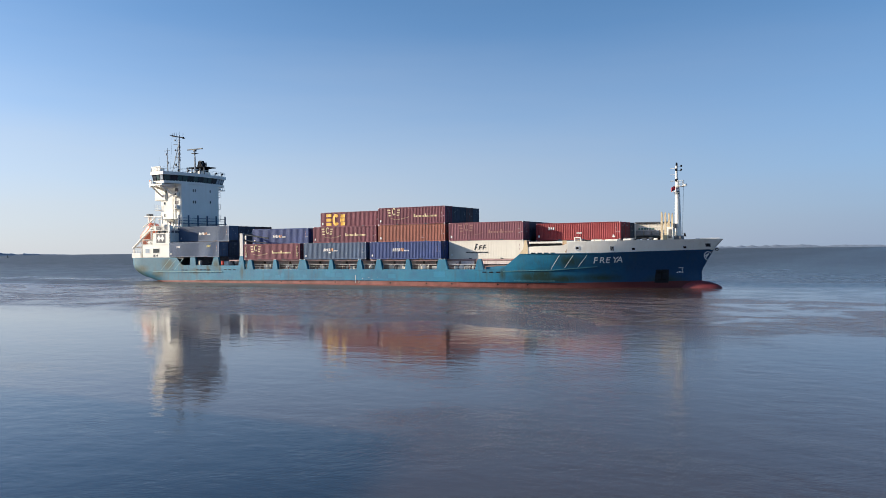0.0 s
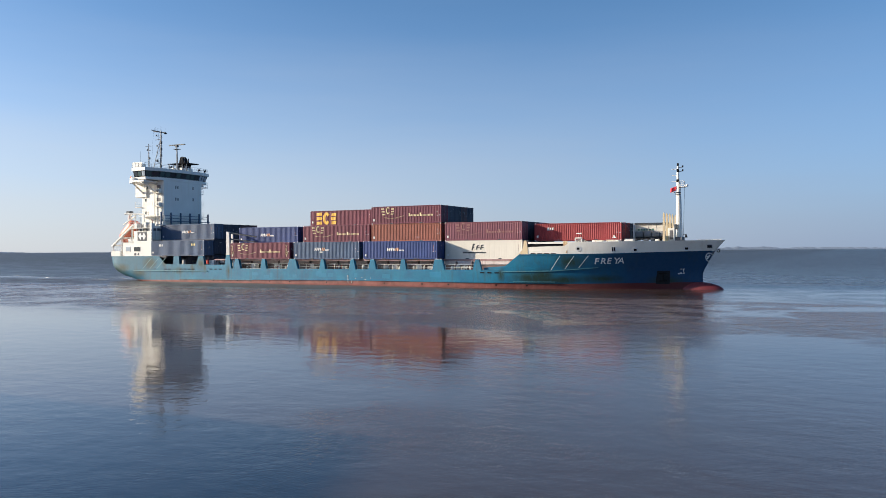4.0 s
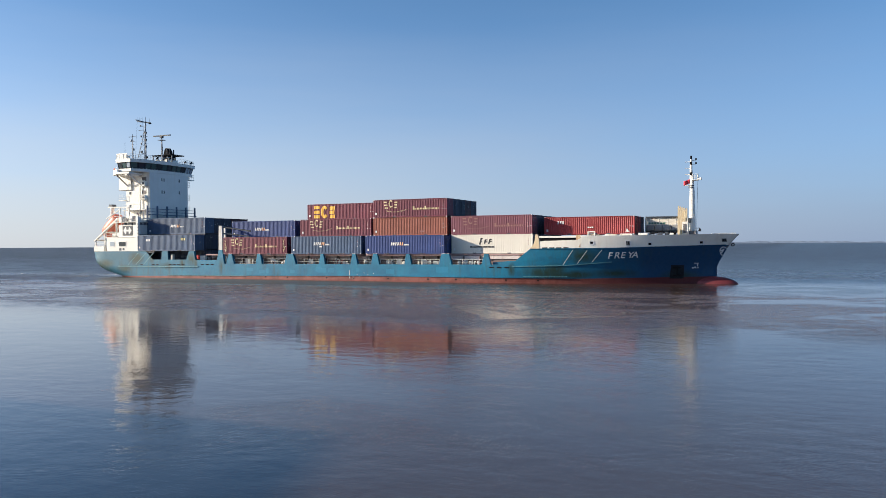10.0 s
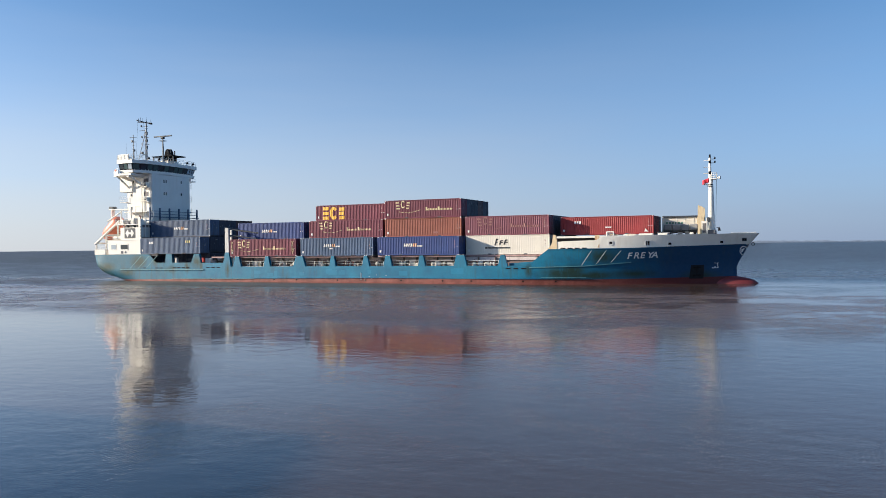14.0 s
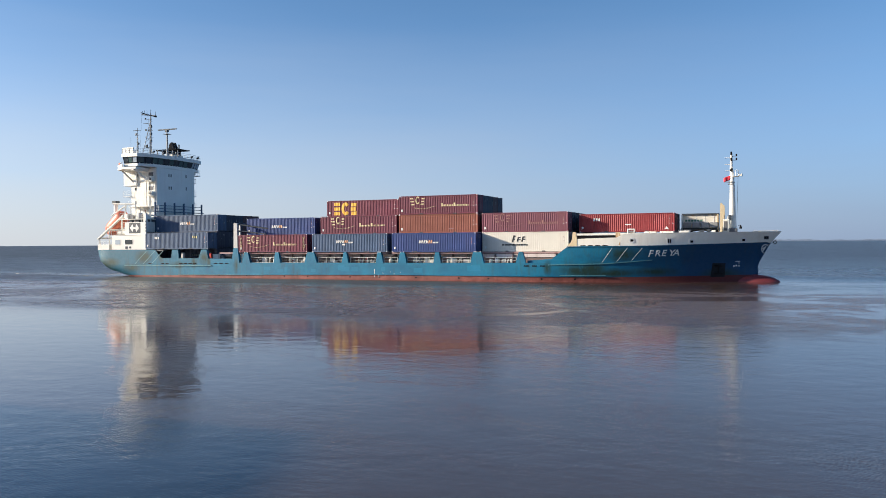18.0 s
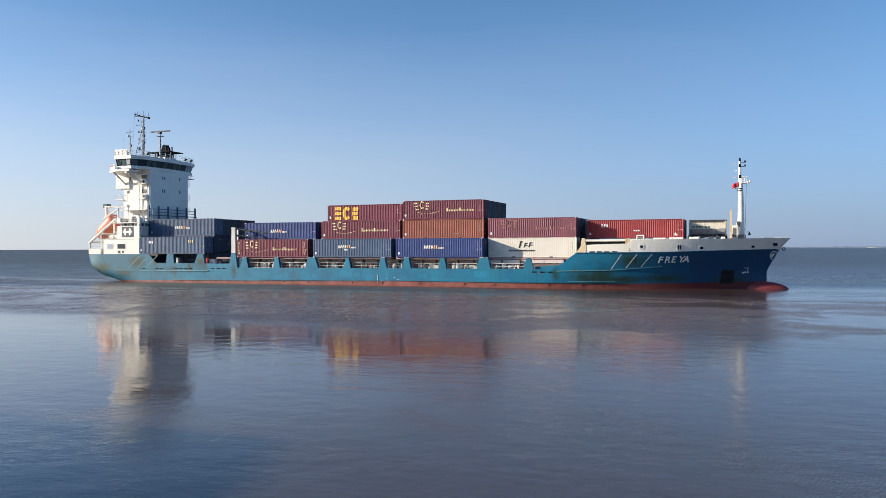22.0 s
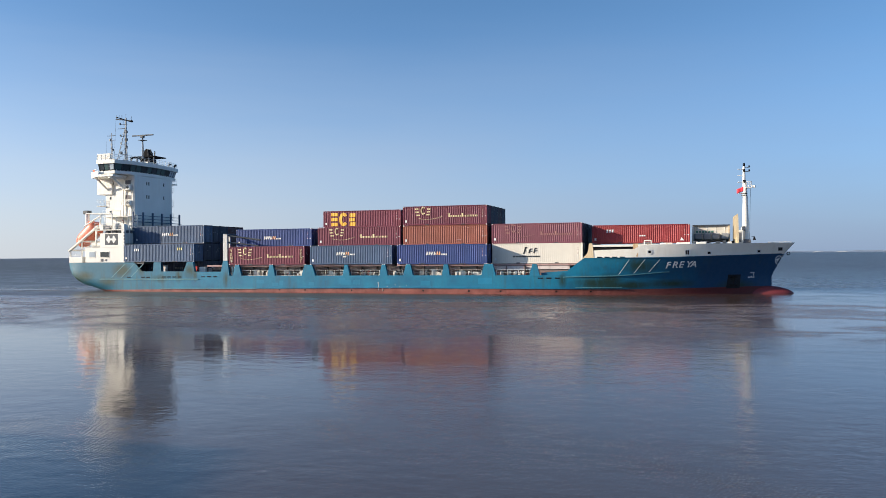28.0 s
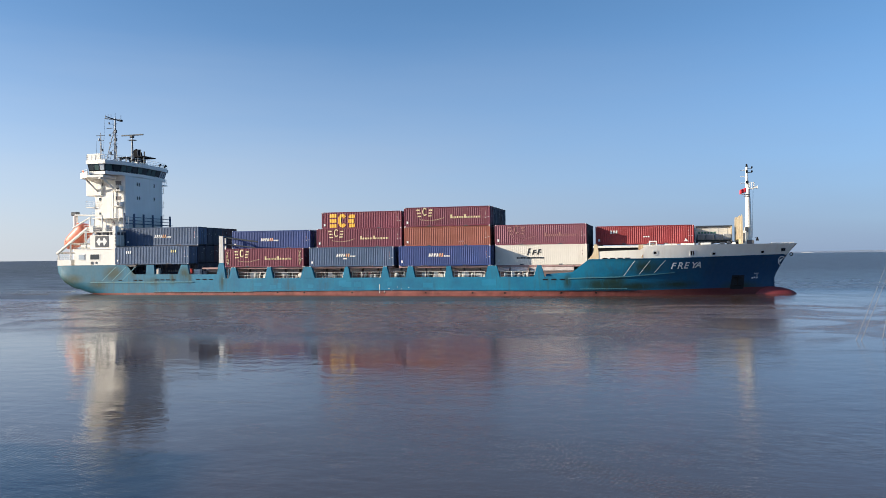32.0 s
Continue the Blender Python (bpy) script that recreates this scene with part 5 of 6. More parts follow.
# railings and gear along the side passage
GAPS = ((-39.2, -34.4), (-33.1, -28.6), (-26.2, -21.8), (-20.4, -15.9), (-14.4, -12.2), (-10.5, -6.2), (-4.8, -0.3), (1.9, 6.7))
for k, (a, b) in enumerate(GAPS):
    railing(ship, [(a, -8.0, 2.2), (b, -8.0, 2.2)], 1.25, 3, 1.5, SHIP_WHITE, 0.032)
    rnd = random.Random(k)
    for j in range(6):
        x = rnd.uniform(a + 0.1, b - 0.6)
        w = rnd.uniform(0.25, 0.8)
        part("deck_fitting", block(x, x + w, -6.9, -6.3, 2.15, 2.15 + rnd.uniform(0.6, 1.45), 0.05), rnd.choice((SHIP_WHITE, SHIP_WHITE, SHIP_WHITE, DECK_GREY)), ship)
    x = rnd.uniform(a + 0.5, b - 0.5)
    part("hose_reel", bar((x, -7.1, 3.0), (x, -6.9, 3.0), 0.33, sides=14), SHIP_WHITE, ship)
    part("pipeline", bar((a - 0.4, -6.2, 3.45), (b + 0.4, -6.2, 3.45), 0.07, sides=6), OXIDE if k % 2 == 0 else SHIP_WHITE, ship)
    for j in range(int((b - a) / 0.85)):
        xx = a + 0.3 + 0.85 * j
        part("coaming_stay", prism([(-6.0, 2.15), (-6.55, 2.15), (-6.15, 3.6), (-6.0, 3.6)], 'x', xx, xx + 0.06), COAMING, ship)
        if rnd.random() < 0.9:
            h = rnd.uniform(0.5, 1.15)
            part("vent_pipe", pipe_run([(xx + 0.4, -7.3, 2.15), (xx + 0.4, -7.3, 2.15 + h), (xx + 0.55, -7.3, 2.2 + h), (xx + 0.6, -7.3, 2.05 + h)], 0.07, 7), rnd.choice((SHIP_WHITE, SHIP_WHITE, BULWARK, OXIDE)), ship)
    part("coaming_stay", block(a + 1.0, a + 1.12, -6.6, -5.95, 2.15, 3.95, 0.02), COAMING, ship)
    part("coaming_stay", block(b - 1.1, b - 0.98, -6.6, -5.95, 2.15, 3.95, 0.02), COAMING, ship)
# container feet on the pillars
for x in (-40.1, -39.6, -34.0, -33.6, -27.9, -27.0, -15.3, -14.95, -11.5, -11.0, 0.35, 0.75, 1.3):
    part("twist_lock", block(x - 0.1, x + 0.1, -8.42, -8.2, 4.24, 4.36, 0.02), MARK_WHITE, ship)
# lashing frame by the tall post
for z in (7.6, 8.9):
    part("lashing_rail", bar((-41.9, -8.1, z + 0.2), (-41.9, 8.1, z + 0.2), 0.12, sides=6), STEEL_DARK, ship)
part("lashing_rail", bar((-41.6, -8.1, 8.95), (-36.2, -7.4, 8.2), 0.13, sides=6), STEEL_DARK, ship)
part("lashing_rail", bar((-41.6, -8.1, 7.9), (-36.6, -7.4, 7.3), 0.10, sides=6), STEEL_DARK, ship)
for y in (-7.2, -4.8, -2.4, 0.0, 2.4, 4.8, 7.2):
    part("lashing_stanchion", block(-42.15, -41.8, y - 0.12, y + 0.12, 2.15, 9.1, 0.02), BULWARK if y < -7 else STEEL_DARK, ship)
for x in (-41.0, -40.55):
    part("vent_pipe", bar((x, -7.9, 2.15), (x, -7.9, 4.5), 0.14, sides=10), SHIP_WHITE, ship)


# overboard discharges in the boot-topping, each with a dark run below it
for k in range(11):
    x = -45.5 + 6.1 * k + 0.9 * math.sin(3.7 * k)
    port = part("discharge", hull_patch([(x, 0.34), (x + 0.24, 0.34), (x + 0.24, 0.56), (x, 0.56)], 0.02, 1, 1), BLACK, ship)
    part("discharge_rim", hull_patch([(x - 0.05, 0.56), (x + 0.29, 0.56), (x + 0.29, 0.62), (x - 0.05, 0.62)], 0.05, 1, 1), HULL_RED, port)
# gear in the shaded passage aft, seen between the pillars
part("gear_locker", block(-54.35, -53.75, -7.3, -6.9, 2.15, 4.25, 0.05), MARK_WHITE, ship, "white locker in the side passage")
part("gear_locker", block(-55.1, -54.5, -7.2, -6.8, 2.15, 3.4, 0.05), STEEL_DARK, ship)
part("fire_box", block(-48.35, -47.9, -7.3, -6.95, 3.35, 4.15, 0.04), paint("fire_red", (0.60, 0.04, 0.03), 0.4), ship, "small red fire box")
part("gear_locker", block(-47.5, -46.3, -7.4, -6.8, 2.15, 4.0, 0.05), BULWARK, ship, "pale locker in the side passage")
part("gear_locker", block(-45.9, -45.2, -7.2, -6.8, 2.15, 3.8, 0.05), DECK_GREY, ship)
for k in range(5):
    part("worn_letter_bar", block(-53.0 + 0.42 * k, -52.72 + 0.42 * k, -6.05, -6.0, 3.6, 3.95), DECK_GREY, ship)
for k in range(3):
    part("worn_letter_bar", block(-57.7 + 0.42 * k, -57.45 + 0.42 * k, -6.05, -6.0, 3.6, 3.95), DECK_GREY, ship)
# mooring gear that stands above the bow bulwark
rnd = random.Random(23)
for k in range(9):
    x = 28.6 + 0.62 * k
    h = rnd.uniform(6.95, 7.3)
    if k % 3 == 2:
        part("bollard", bar((x, -3.4, 5.3), (x, -3.4, h), 0.17, 0.2, 10), BLACK, ship)
    else:
        part("winch_gear", block(x, x + rnd.uniform(0.3, 0.6), -3.9, -3.2, 5.3, h, 0.06), rnd.choice((STEEL_DARK, BULWARK, BLACK)), ship)
part("warping_drum", bar((29.4, -4.1, 6.95), (30.3, -4.1, 6.95), 0.28, sides=14), DECK_GREY, ship)
part("warping_drum", bar((31.4, -4.0, 6.95), (32.0, -4.0, 6.95), 0.24, sides=14), STEEL_DARK, ship)
for x in (22.4, 24.9, 26.6):
    part("shelf_plate", block(x, x + 1.3, -6.5, -6.1, 6.95, 7.0, 0.01), STAINED, ship)
    part("shelf_leg", bar((x + 0.2, -6.3, 5.4), (x + 0.2, -6.3, 6.95), 0.05, sides=6), STAINED, ship)


# ---- forecastle ----
def foremast():
    m = part("foremast", bar((35.48, 0, 5.3), (35.48, 0, 13.4), 0.56, 0.32, 18), SHIP_WHITE, ship, "white tapered foremast with lamps and rungs")
    part("mast_upper", bar((35.46, 0, 13.4), (35.42, 0, 15.4), 0.32, 0.27, 16), SHIP_WHITE, m)
    part("mast_top", bar((35.35, 0, 15.4), (35.35, 0, 17.6), 0.2, 0.15, 12), SHIP_WHITE, m)
    part("masthead_lamp", bar((35.35, 0, 17.55), (35.35, 0, 18.05), 0.15, 0.12, 10), BLACK, m)
    part("masthead_lamp", block(35.22, 35.5, -0.32, -0.05, 16.8, 17.2, 0.04), BLACK, m)
    part("masthead_lamp", block(35.2, 35.55, -0.42, -0.1, 15.3, 15.7, 0.04), BLACK, m)
    for z, out in ((17.2, -0.85), (16.3, -0.85), (15.4, -0.85), (13.85, -0.8)):
        part("lamp_arm", bar((35.35, 0, z), (35.35 + out, -0.1, z), 0.05, sides=6), MARK_WHITE, m)
    for z in (17.4, 16.85):
        part("lamp_arm", bar((35.35, 0, z), (36.0, -0.1, z), 0.04, sides=6), STEEL_DARK, m)
        part("lamp", block(35.92, 36.12, -0.2, 0.05, z, z + 0.28, 0.03), BLACK, m)
    p = part("mast_platform", block(35.5, 36.3, -0.55, 0.7, 14.55, 14.63, 0.02), SHIP_WHITE, m)
    railing(p, [(35.6, -0.5, 14.63), (36.25, -0.5, 14.63), (36.25, 0.6, 14.63)], 0.8, 3, 0.4)
    part("floodlight", bar((36.3, -0.1, 14.75), (36.75, -0.25, 14.75), 0.1, 0.22, 10), SHIP_WHITE, p)
    for z in (13.5, 13.75):
        part("mast_band", bar((35.35, 0, z), (35.35, 0, z + 0.1), 0.42, sides=16), STEEL_DARK, m)
    for k in range(16):
        z = 7.6 + 0.42 * k
        part("rung", bar((35.1, -0.62 + 0.018 * k, z), (35.5, -0.62 + 0.018 * k, z), 0.025, sides=5), BULWARK, m)
    part("halyard", bar((36.0, 0.4, 7.2), (36.2, 0.4, 14.5), 0.02, sides=4), STEEL_DARK, m)
    part("mast_house", block(34.75, 36.1, -0.9, 1.0, 5.3, 7.45, 0.08), DECK_GREY, m)
    part("mast_bracket", prism([(34.55, 7.3), (35.1, 7.3), (35.3, 9.2), (34.9, 9.2)], 'y', -0.75, -0.6), BULWARK, m)
    part("mast_base_plate", block(34.15, 35.1, -1.25, -0.95, 5.3, 8.7, 0.06), BULWARK, m)
    part("base_door", block(34.4, 34.85, -1.29, -1.24, 7.1, 8.4, 0.02), DECK_GREY, m)
    part("junction_box", block(34.95, 35.35, -0.85, -0.5, 8.55, 9.25, 0.05), STEEL_DARK, m)
    part("bell", bar((36.55, -0.6, 7.35), (36.55, -0.6, 7.8), 0.22, 0.08, 10), BLACK, m)
    part("bell_arm", bar((36.2, -0.6, 7.8), (36.6, -0.6, 7.82), 0.04, sides=5), BLACK, m)


foremast()
def breakwater():
    b = part("breakwater", block(34.1, 34.2, -3.7, 3.7, 5.3, 7.6, 0.03), CREAM, ship, "cream steel breakwater with tall round-topped fins")
    for k in range(5):
        y = -4.1 + 2.05 * k
        part("fin", prism([(34.02, 6.5), (34.34, 6.5), (34.30, 10.5), (34.25, 10.75), (34.18, 10.85), (34.11, 10.75), (34.06, 10.5)], 'y', y - 0.09, y + 0.09), STAINED, b)


breakwater()


BIN_GREY = paint("bin_grey", (0.30, 0.30, 0.30), 0.6, vary=0.25)


def bow_rack():
    """Open store frame between the red boxes and the mast."""
    r = part("store_frame", block(28.4, 33.6, 0.0, 2.4, 7.15, 7.55, 0.03), STEEL_DARK, ship, "dark-framed store with a pale panel and grey bins", at=pose(0, 2.4, 0))
    part("panel", block(28.6, 33.5, 0.25, 0.35, 7.55, 9.45), WHITE, r)
    part("top_beam", block(28.5, 33.6, -0.05, 2.4, 9.45, 9.65, 0.03), STEEL_DARK, r)
    for x in (28.55, 33.45):
        part("leg", block(x - 0.09, x + 0.09, -0.05, 0.15, 5.3, 9.5, 0.02), SHIP_WHITE if x < 30 else STAINED, r)
        part("leg", block(x - 0.09, x + 0.09, 2.2, 2.4, 5.3, 9.5, 0.02), STEEL_DARK, r)
    for k in range(4):
        x = 28.75 + 1.2 * k
        part("bin", block(x, x + 1.1, -0.35, 0.2, 7.55, 8.4, 0.08), BIN_GREY, r)
        part("panel_rib", block(x + 0.5, x + 0.56, 0.2, 0.26, 8.4, 9.45), SHIP_WHITE, r)
    for k in range(6):
        part("worn_marking", block(28.95 + 0.42 * k, 29.25 + 0.42 * k, 0.225, 0.252, 8.5, 8.78), paint("worn_green_mark", (0.10, 0.22, 0.16), 0.6) if k == 0 else bpy.data.materials["worn_green_mark"], r)


bow_rack()

FLAG = paint("flag_red", (0.62, 0.03, 0.05), 0.7, vary=0.15)


def flag():
    """A small ensign that streams from the foremast; a stiff rippled sheet."""
    bm = bmesh.new()
    grid = []
    for i in range(9):
        u = i / 8
        grid.append([bm.verts.new((-0.85 * u, 0.13 * math.sin(6.0 * u + 0.6 * k / 4) * u, -0.62 * k / 4 - 0.34 * u)) for k in range(5)])
    for i in range(8):
        for k in range(4):
            f = bm.faces.new((grid[i][k], grid[i + 1][k], grid[i + 1][k + 1], grid[i][k + 1]))
            f.smooth = True
    ob = part("ensign", bm, FLAG, ship, "small red flag flying from the foremast")
    sol = ob.modifiers.new("thickness", 'SOLIDIFY')
    sol.thickness = 0.02
    return ob


ENSIGN = flag()


# ---- painted marks on the containers ----
CREAM_MARK = paint("mark_cream", (0.66, 0.52, 0.30), 0.55, vary=0.12, ribs=0.28)
FADED_MARK = paint("mark_faded", (0.30, 0.135, 0.125), 0.6, vary=0.15, ribs=0.28)
YELLOW_MARK = paint("mark_yellow", (0.80, 0.44, 0.02), 0.5, vary=0.10, ribs=0.28)
PALE_YELLOW = paint("mark_pale_yellow", (0.70, 0.62, 0.25), 0.5, vary=0.12, ribs=0.28)
ORANGE_MARK = paint("mark_orange", (0.78, 0.42, 0.20), 0.5, vary=0.12, ribs=0.28)
BLACK_MARK = paint("mark_black", (0.03, 0.03, 0.035), 0.5, vary=0.2)
FACE = -WIDE / 2 - 0.012


def mark(ob, outline, material, name="marking", thick=0.03):
    return part(name, prism(outline, 'y', FACE - 0.006, FACE + thick), material, ob)


def slab(ob, x, z, w, h, material, slant=0.0, name="marking"):
    return mark(ob, [(x, z), (x + w, z), (x + w + slant * h, z + h), (x + slant * h, z + h)], material, name)


def ring_block(ob, x, z, w, h, stroke, material, notch=40, lean=0.0):
    """A plain oval ring with a notch cut in its forward side."""
    angles = [radians(notch + (360 - 2 * notch) * k / 16) for k in range(17)]
    def spot(a, d):
        py = (h / 2 - d) * math.sin(a)
        return (x + w / 2 + (w / 2 - d) * math.cos(a) + lean * (py + h / 2), z + h / 2 + py)
    for p, q in zip(angles[:-1], angles[1:]):
        mark(ob, [spot(p, 0), spot(q, 0), spot(q, stroke), spot(p, stroke)], material, "emblem_block")


def wordmark(ob, x, z, scale=1.0):
    """A slanted wordmark, drawn as plain bars."""
    for k in range(4):
        slab(ob, x + 0.34 * k * scale, z, 0.15 * scale, 0.46 * scale, MARK_WHITE, 0.22)
        slab(ob, x + (0.34 * k + 0.16) * scale, z + (0.08 + 0.07 * (k % 3)) * scale, 0.10 * scale, 0.22 * scale, MARK_WHITE, 0.22)
    for k in range(2):
        slab(ob, x + (1.38 + 0.32 * k) * scale, z, 0.15 * scale, 0.46 * scale, ORANGE_MARK, 0.22)
        slab(ob, x + (1.50 + 0.32 * k) * scale, z + 0.17 * scale, 0.10 * scale, 0.13 * scale, ORANGE_MARK, 0.22)
    for k in range(4):
        slab(ob, x + (2.04 + 0.2 * k) * scale, z, 0.14 * scale, 0.2 * scale, MARK_WHITE, 0.15)


def script(ob, x, z, material, line=True):
    """Three arched emblem blocks, a dotted swash and a line of small bars."""
    for dz in (0.0, 0.46, 0.92):
        slab(ob, x - 0.18 * dz, z + dz - 0.08, 0.58, 0.18, material, -0.18, "emblem_block")
    ring_block(ob, x + 0.74, z + 0.06, 0.74, 1.2, 0.17, material)
    for dx, dz in ((0.14, 0.84), (0.07, 0.42), (0.0, 0.0)):
        slab(ob, x + 1.62 + dx, z - 0.04 + dz, 0.50, 0.19, material, 0.15, "emblem_block")
    for k in range(15):
        u = k / 14
        slab(ob, x + 0.45 + 3.5 * u, z - 0.38 - 0.32 * math.sin(math.pi * (u * 0.9 + 0.15)), 0.10, 0.10, material)
    if line:
        widths = (0.42, 0.22, 0.22, 0.24, 0.22, 0.24, 0.22, 0.5, 0.24, 0.22, 0.2, 0.22, 0.2, 0.22, 0.22, 0.2)
        px = x + 5.0
        for k, w in enumerate(widths):
            big = w > 0.4
            slab(ob, px, z - 0.36, w * 0.62, 0.52 if big else 0.27, material)
            if big:
                slab(ob, px + w * 0.7, z - 0.36, 0.10, 0.24, material)
            px += w + (0.03 if not big else 0.06)


def plates(ob, length, height):
    """Small white data plates and tie marks."""
    L = length / 2
    slab(ob, -L + 0.38, 0.45, 0.26, 0.34, MARK_WHITE, 0, "data_plate")
    for k in range(6):
        slab(ob, L - 0.72, 1.1 + 0.2 * k, 0.07 if k % 2 else 0.11, 0.09, FADED_MARK if k % 3 else MARK_WHITE, 0, "data_plate")
    slab(ob, L - 0.32, height * 0.42, 0.16, 0.08, MARK_WHITE, 0, "data_plate")
    for x in (-L * 0.45, L * 0.4):
        slab(ob, x, 0.01, 0.5, 0.13, STEEL_DARK, 0, "fork_pocket")


for key, length, height in (("vent", 13.3, 2.85), ("slate", 13.4, 2.85), ("blue", 13.65, 2.85), ("blue2", 13.4, 2.75), ("maroon2", 13.7, 2.83), ("brown", 13.0, 2.83),
                            ("plum", 13.0, 2.85), ("yellow", 13.1, 2.6), ("top", 13.0, 2.83), ("red", 13.3, 2.59), ("aft_low", 13.6, 2.87), ("aft_up", 13.6, 2.9), ("white", 13.0, 2.85)):
    plates(C[key], length, height)
wordmark(C["slate"], -2.3, 1.38, 1.08)
slab(C["slate"], -1.2, 1.05, 0.55, 0.2, MARK_WHITE)
wordmark(C["blue"], -2.3, 1.28, 1.12)
wordmark(C["blue2"], -1.7, 1.1, 1.08)
wordmark(C["aft_up"], -1.3, 1.2, 1.1)
script(C["vent"], -4.8, 1.45, CREAM_MARK)
script(C["maroon2"], -4.7, 1.5, CREAM_MARK)
script(C["top"], -4.4, 1.5, CREAM_MARK)
script(C["plum"], -4.4, 1.5, FADED_MARK)
slab(C["brown"], 1.9, 0.55, 0.7, 0.16, FADED_MARK)
# big yellow emblem: three bars, a notched block, a two-slot block
y = C["yellow"]
for z in (0.22, 1.0, 1.78):
    slab(y, -5.2, z, 1.15, 0.52, YELLOW_MARK, 0, "emblem_block")
ring_block(y, -3.82, 0.2, 1.5, 2.12, 0.5, YELLOW_MARK, 38)
for dx, dz in ((0.1, 1.62), (0.0, 0.92), (0.1, 0.22)):
    slab(y, -2.12 + dx, dz, 0.95, 0.56, YELLOW_MARK, 0.1, "emblem_block")
# black emblem and caption on the white box
w = C["white"]
for x0, z0, h in ((-1.95, 1.35, 1.0), (-1.2, 1.45, 0.62), (-0.5, 1.45, 0.72)):
    slab(w, x0, z0, 0.20, h, BLACK_MARK, 0.28, "emblem_block")
    slab(w, x0 + 0.22, z0 + h * 0.82, 0.36, 0.16, BLACK_MARK, 0.25, "emblem_block")
    slab(w, x0 + (0.14 if h > 0.9 else 0.3), z0 + h * 0.36, 0.30, 0.14, BLACK_MARK, 0.25, "emblem_block")
px = -3.4
for k, bw in enumerate((0.5, 0.28, 0.3, 0.28, 0.3, 0.26, 0.28, 0.5, 0.3, 0.3, 0.5, 0.3, 0.26, 0.3, 0.28, 0.3)):
    slab(w, px, 0.88, bw * 0.55, 0.22, BLACK_MARK)
    px += bw * 0.75
# pale emblem on the red box and on the near aft box
for key, x, z in (("red", -4.6, 1.55), ("aft_low", -3.1 - 1.6, 1.75)):
    for k in range(3):
        slab(C[key], x + 0.36 * k, z, 0.22, 0.42, MARK_WHITE, 0.1, "emblem_block")
for k in range(3):
    slab(C["aft_low"], 3.6 + 0.36 * k, 1.85, 0.2, 0.42, PALE_YELLOW, 0, "emblem_block")
for k in range(3):
    slab(C["red"], -0.1 + 0.3 * k, 0.95, 0.24, 0.16, MARK_WHITE)
mark(C["red"], [(5.3, 0.35), (5.9, 0.3), (5.8, 0.45), (5.5, 0.8), (5.45, 0.5)], MARK_WHITE)
# the word at both ends of the ventilated box, top to bottom
for x in (-6.2, 6.0):
    for k, ch in enumerate("VENT"):
        part("letter", lettering(ch, 0.62, 0.03), CREAM_MARK, C["vent"], at=pose(x - 0.16, FACE, 1.98 - 0.55 * k))
PLATE_GREY = paint("plate_dull_grey", (0.30, 0.32, 0.34), 0.5, vary=0.3)
# tall black doors need their own pale marks on the shaded ends
for ob, _ in list(ABOARD):
    rnd = random.Random(ob.name)
    x = max(ch.matrix_basis.translation.x for ch in ob.children)
    for k in range(4):
        yy, zz = rnd.uniform(-0.95, 0.8), rnd.uniform(1.2, 2.35)
        part("data_plate", shared(("data_plate",), lambda: block(-0.01, 0.012, 0, 0.15, 0, 0.12)), PLATE_GREY, ob, at=pose(x + 0.09, yy, zz))
# worn pale corner fittings along the upper edges, and lashing eyes below
for key, length, height in (("vent", 13.3, 2.85), ("slate", 13.4, 2.85), ("blue", 13.65, 2.85), ("blue2", 13.4, 2.75), ("maroon2", 13.7, 2.83), ("brown", 13.0, 2.83),
                            ("plum", 13.0, 2.85), ("yellow", 13.1, 2.6), ("top", 13.0, 2.83), ("red", 13.3, 2.59), ("aft_low", 13.6, 2.87), ("aft_up", 13.6, 2.9)):
    L = length / 2
    for x in (-L + 0.05, L - 0.2):
        slab(C[key], x, height - 0.11, 0.15, 0.09, MARK_WHITE, 0, "corner_plate")
    for x in (-L + 0.06, L - 0.2, -L * 0.5, L * 0.5):
        slab(C[key], x, 0.02, 0.14, 0.08, FADED_MARK if abs(x) < L * 0.6 else MARK_WHITE, 0, "corner_plate")


# ---- wake and buoy ----
FOAM = paint("wake_foam", (0.15, 0.15, 0.15), 0.3, vary=0.25, grain=2.0, bump=0.6)


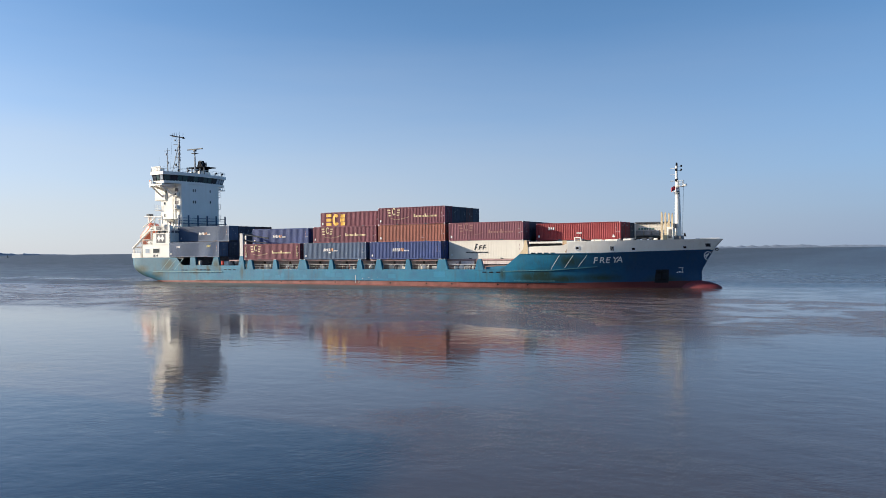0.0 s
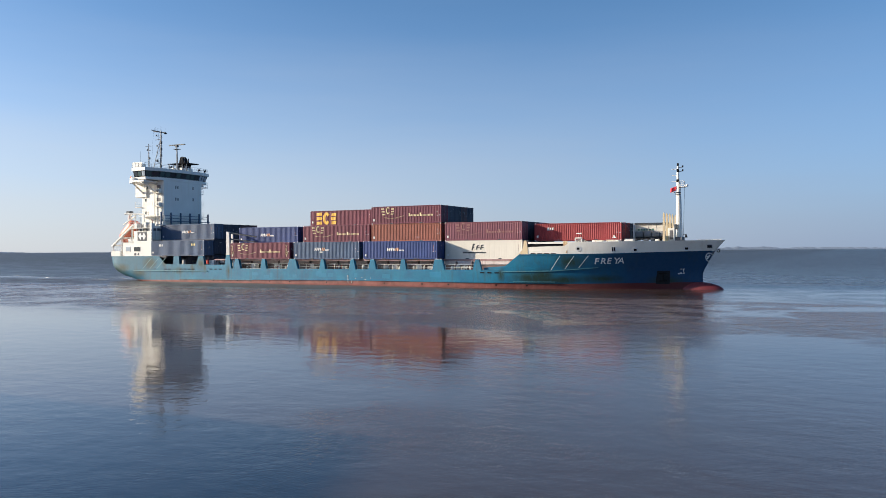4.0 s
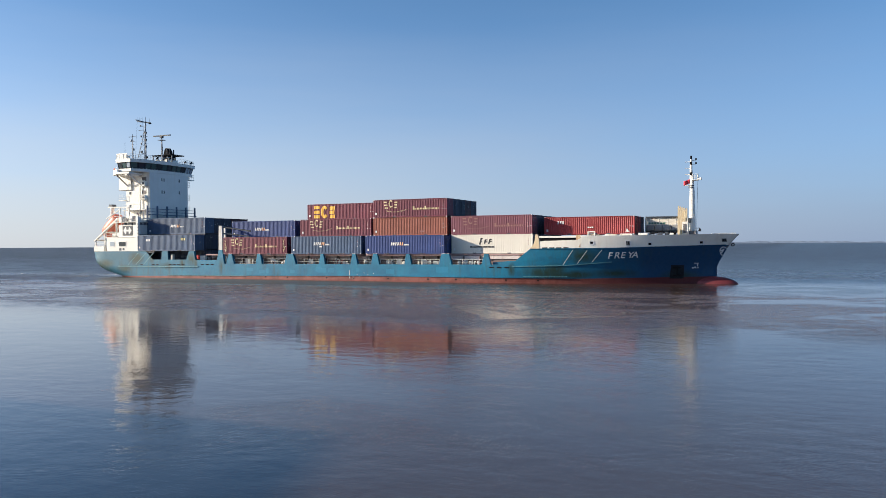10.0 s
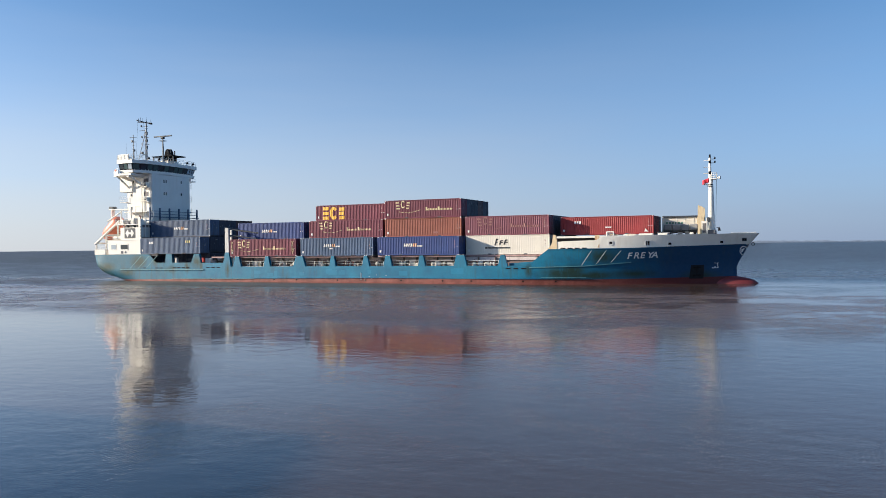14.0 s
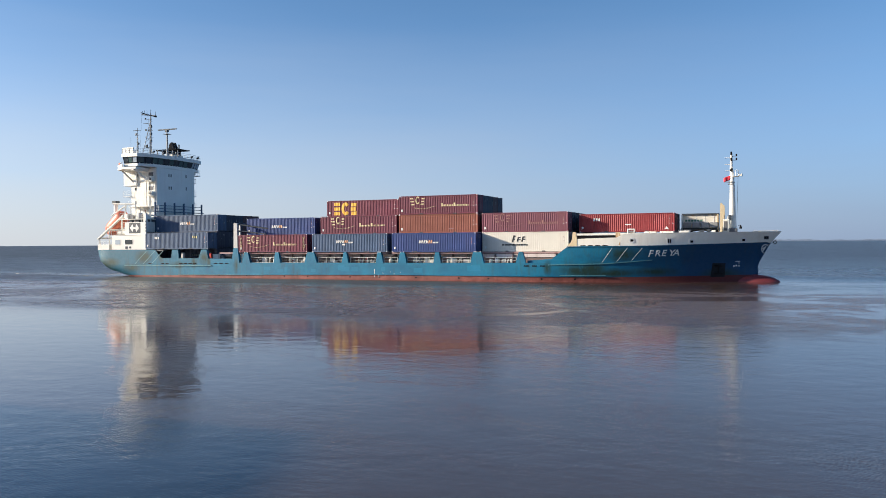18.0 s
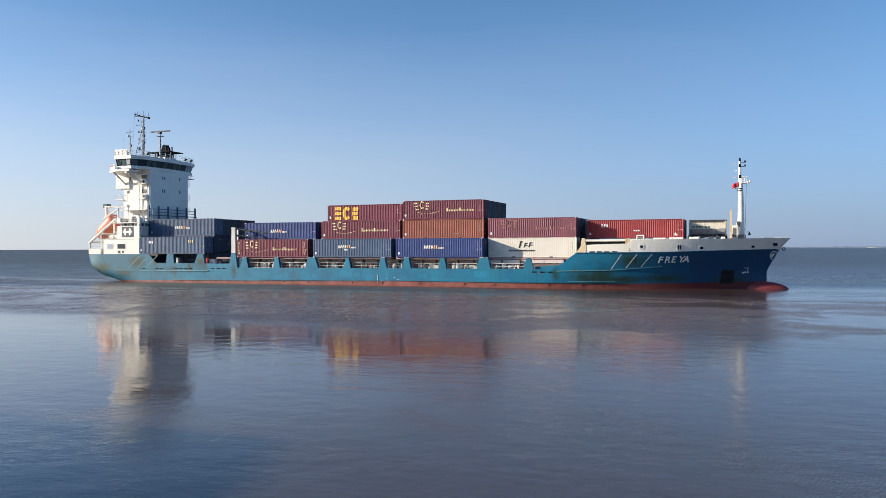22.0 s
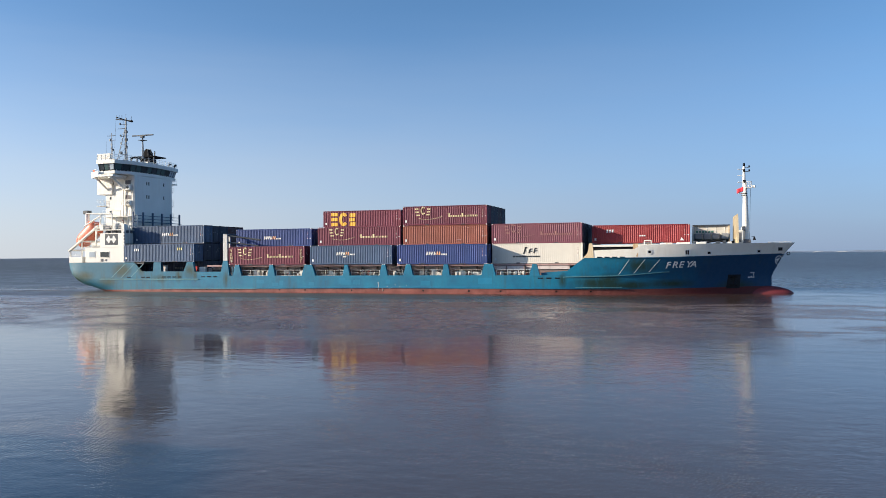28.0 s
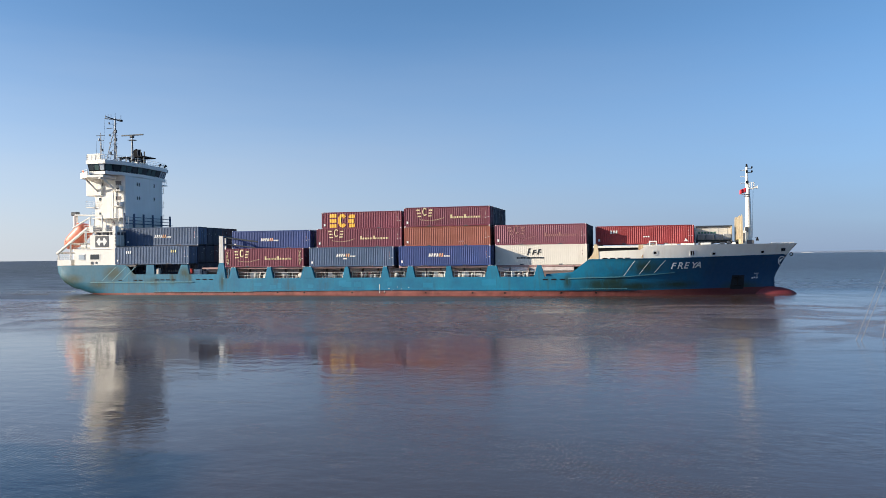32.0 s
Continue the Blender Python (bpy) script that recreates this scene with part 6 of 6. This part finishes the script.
def streak(x0, x1, y0, y1, w, seed):
    """A thin, broken ridge of churned water on the surface."""
    rnd = random.Random(seed)
    bm = bmesh.new()
    n = 26
    rows = []
    for i in range(n + 1):
        u = i / n
        x, y = x0 + (x1 - x0) * u, y0 + (y1 - y0) * u + 0.5 * math.sin(7 * u + seed)
        k = w * max(0.06, math.sin(math.pi * u) ** 0.6) * rnd.uniform(0.25, 1.0)
        rows.append([bm.verts.new((x, y - k, 0.0)), bm.verts.new((x, y, 0.05)), bm.verts.new((x, y + k, 0.0))])
    for p, q in zip(rows[:-1], rows[1:]):
        for k in range(2):
            bm.faces.new((p[k], q[k], q[k + 1], p[k + 1]))
    return bm


wake = thing("ship_wake", "thin pale streaks of churned water astern of the ship", "wake")
for k, row in enumerate(((-140, -76, -10, -6.5, 0.35), (-130, -74, -17, -9, 0.25), (-120, -78, 3, 2, 0.5),
                         (-100, -76, -3, -1, 0.45))):
    part("foam_streak", streak(*row, k), FOAM, wake)
ABOARD.append((wake, pose(0, 0, 0.01)))


def buoy():
    b = thing("buoy", "small dark navigation buoy far out on the water", "buoy")
    b.matrix_basis = pose(-1226, 781, 0)
    part("float", bar((0, 0, -0.5), (0, 0, 1.4), 1.5, 1.3, 14), STEEL_DARK, b)
    part("tower", bar((0, 0, 1.4), (0, 0, 4.2), 0.7, 0.25, 8), STEEL_DARK, b)
    part("top_mark", bar((0, 0, 4.2), (0, 0, 5.2), 0.45, 0.05, 8), STEEL_DARK, b)


buoy()


STAKE = paint("bleached_wood", (0.22, 0.21, 0.20), 0.7)
for x, y, tx, tz in (
    (13.84, 55.13, 16.09, 5.11),
    (14.06, 54.83, 16.26, 4.97),
    (15.83, 56.09, 16.62, 3.70),
):
    stake = tagged(new("stake"), "thin pale stake leaning out of the water", "stake", "stakes in the water")
    stake.matrix_basis = pose(x, y, 0)
    part("leaning_stake", bar((0, 0, -0.8), (tx - x, 0, tz), 0.014, 0.009, 6), STAKE, stake)


# ---- what moves ----
FLUTTER = [(0.8 * k, 62 * math.exp(-0.35 * k) + 14 * math.sin(2.1 * k) + 6 * math.sin(5.3 * k)) for k in range(41)]


def motions():
    times = [2.0 * k for k in range(17)]
    walk(ENSIGN, [(t, pose(35.2, -0.25, 14.75, 0, 0, a)) for t, a in FLUTTER])
    walk(WATER, [(t, pose(-0.30 * t, -0.08 * t, 0)) for t in times])
    walk(ship, [(t, ship_pose(t)) for t in times])
    for ob, local in ABOARD:
        walk(ob, [(t, ship_pose(t) @ local) for t in times])


motions()
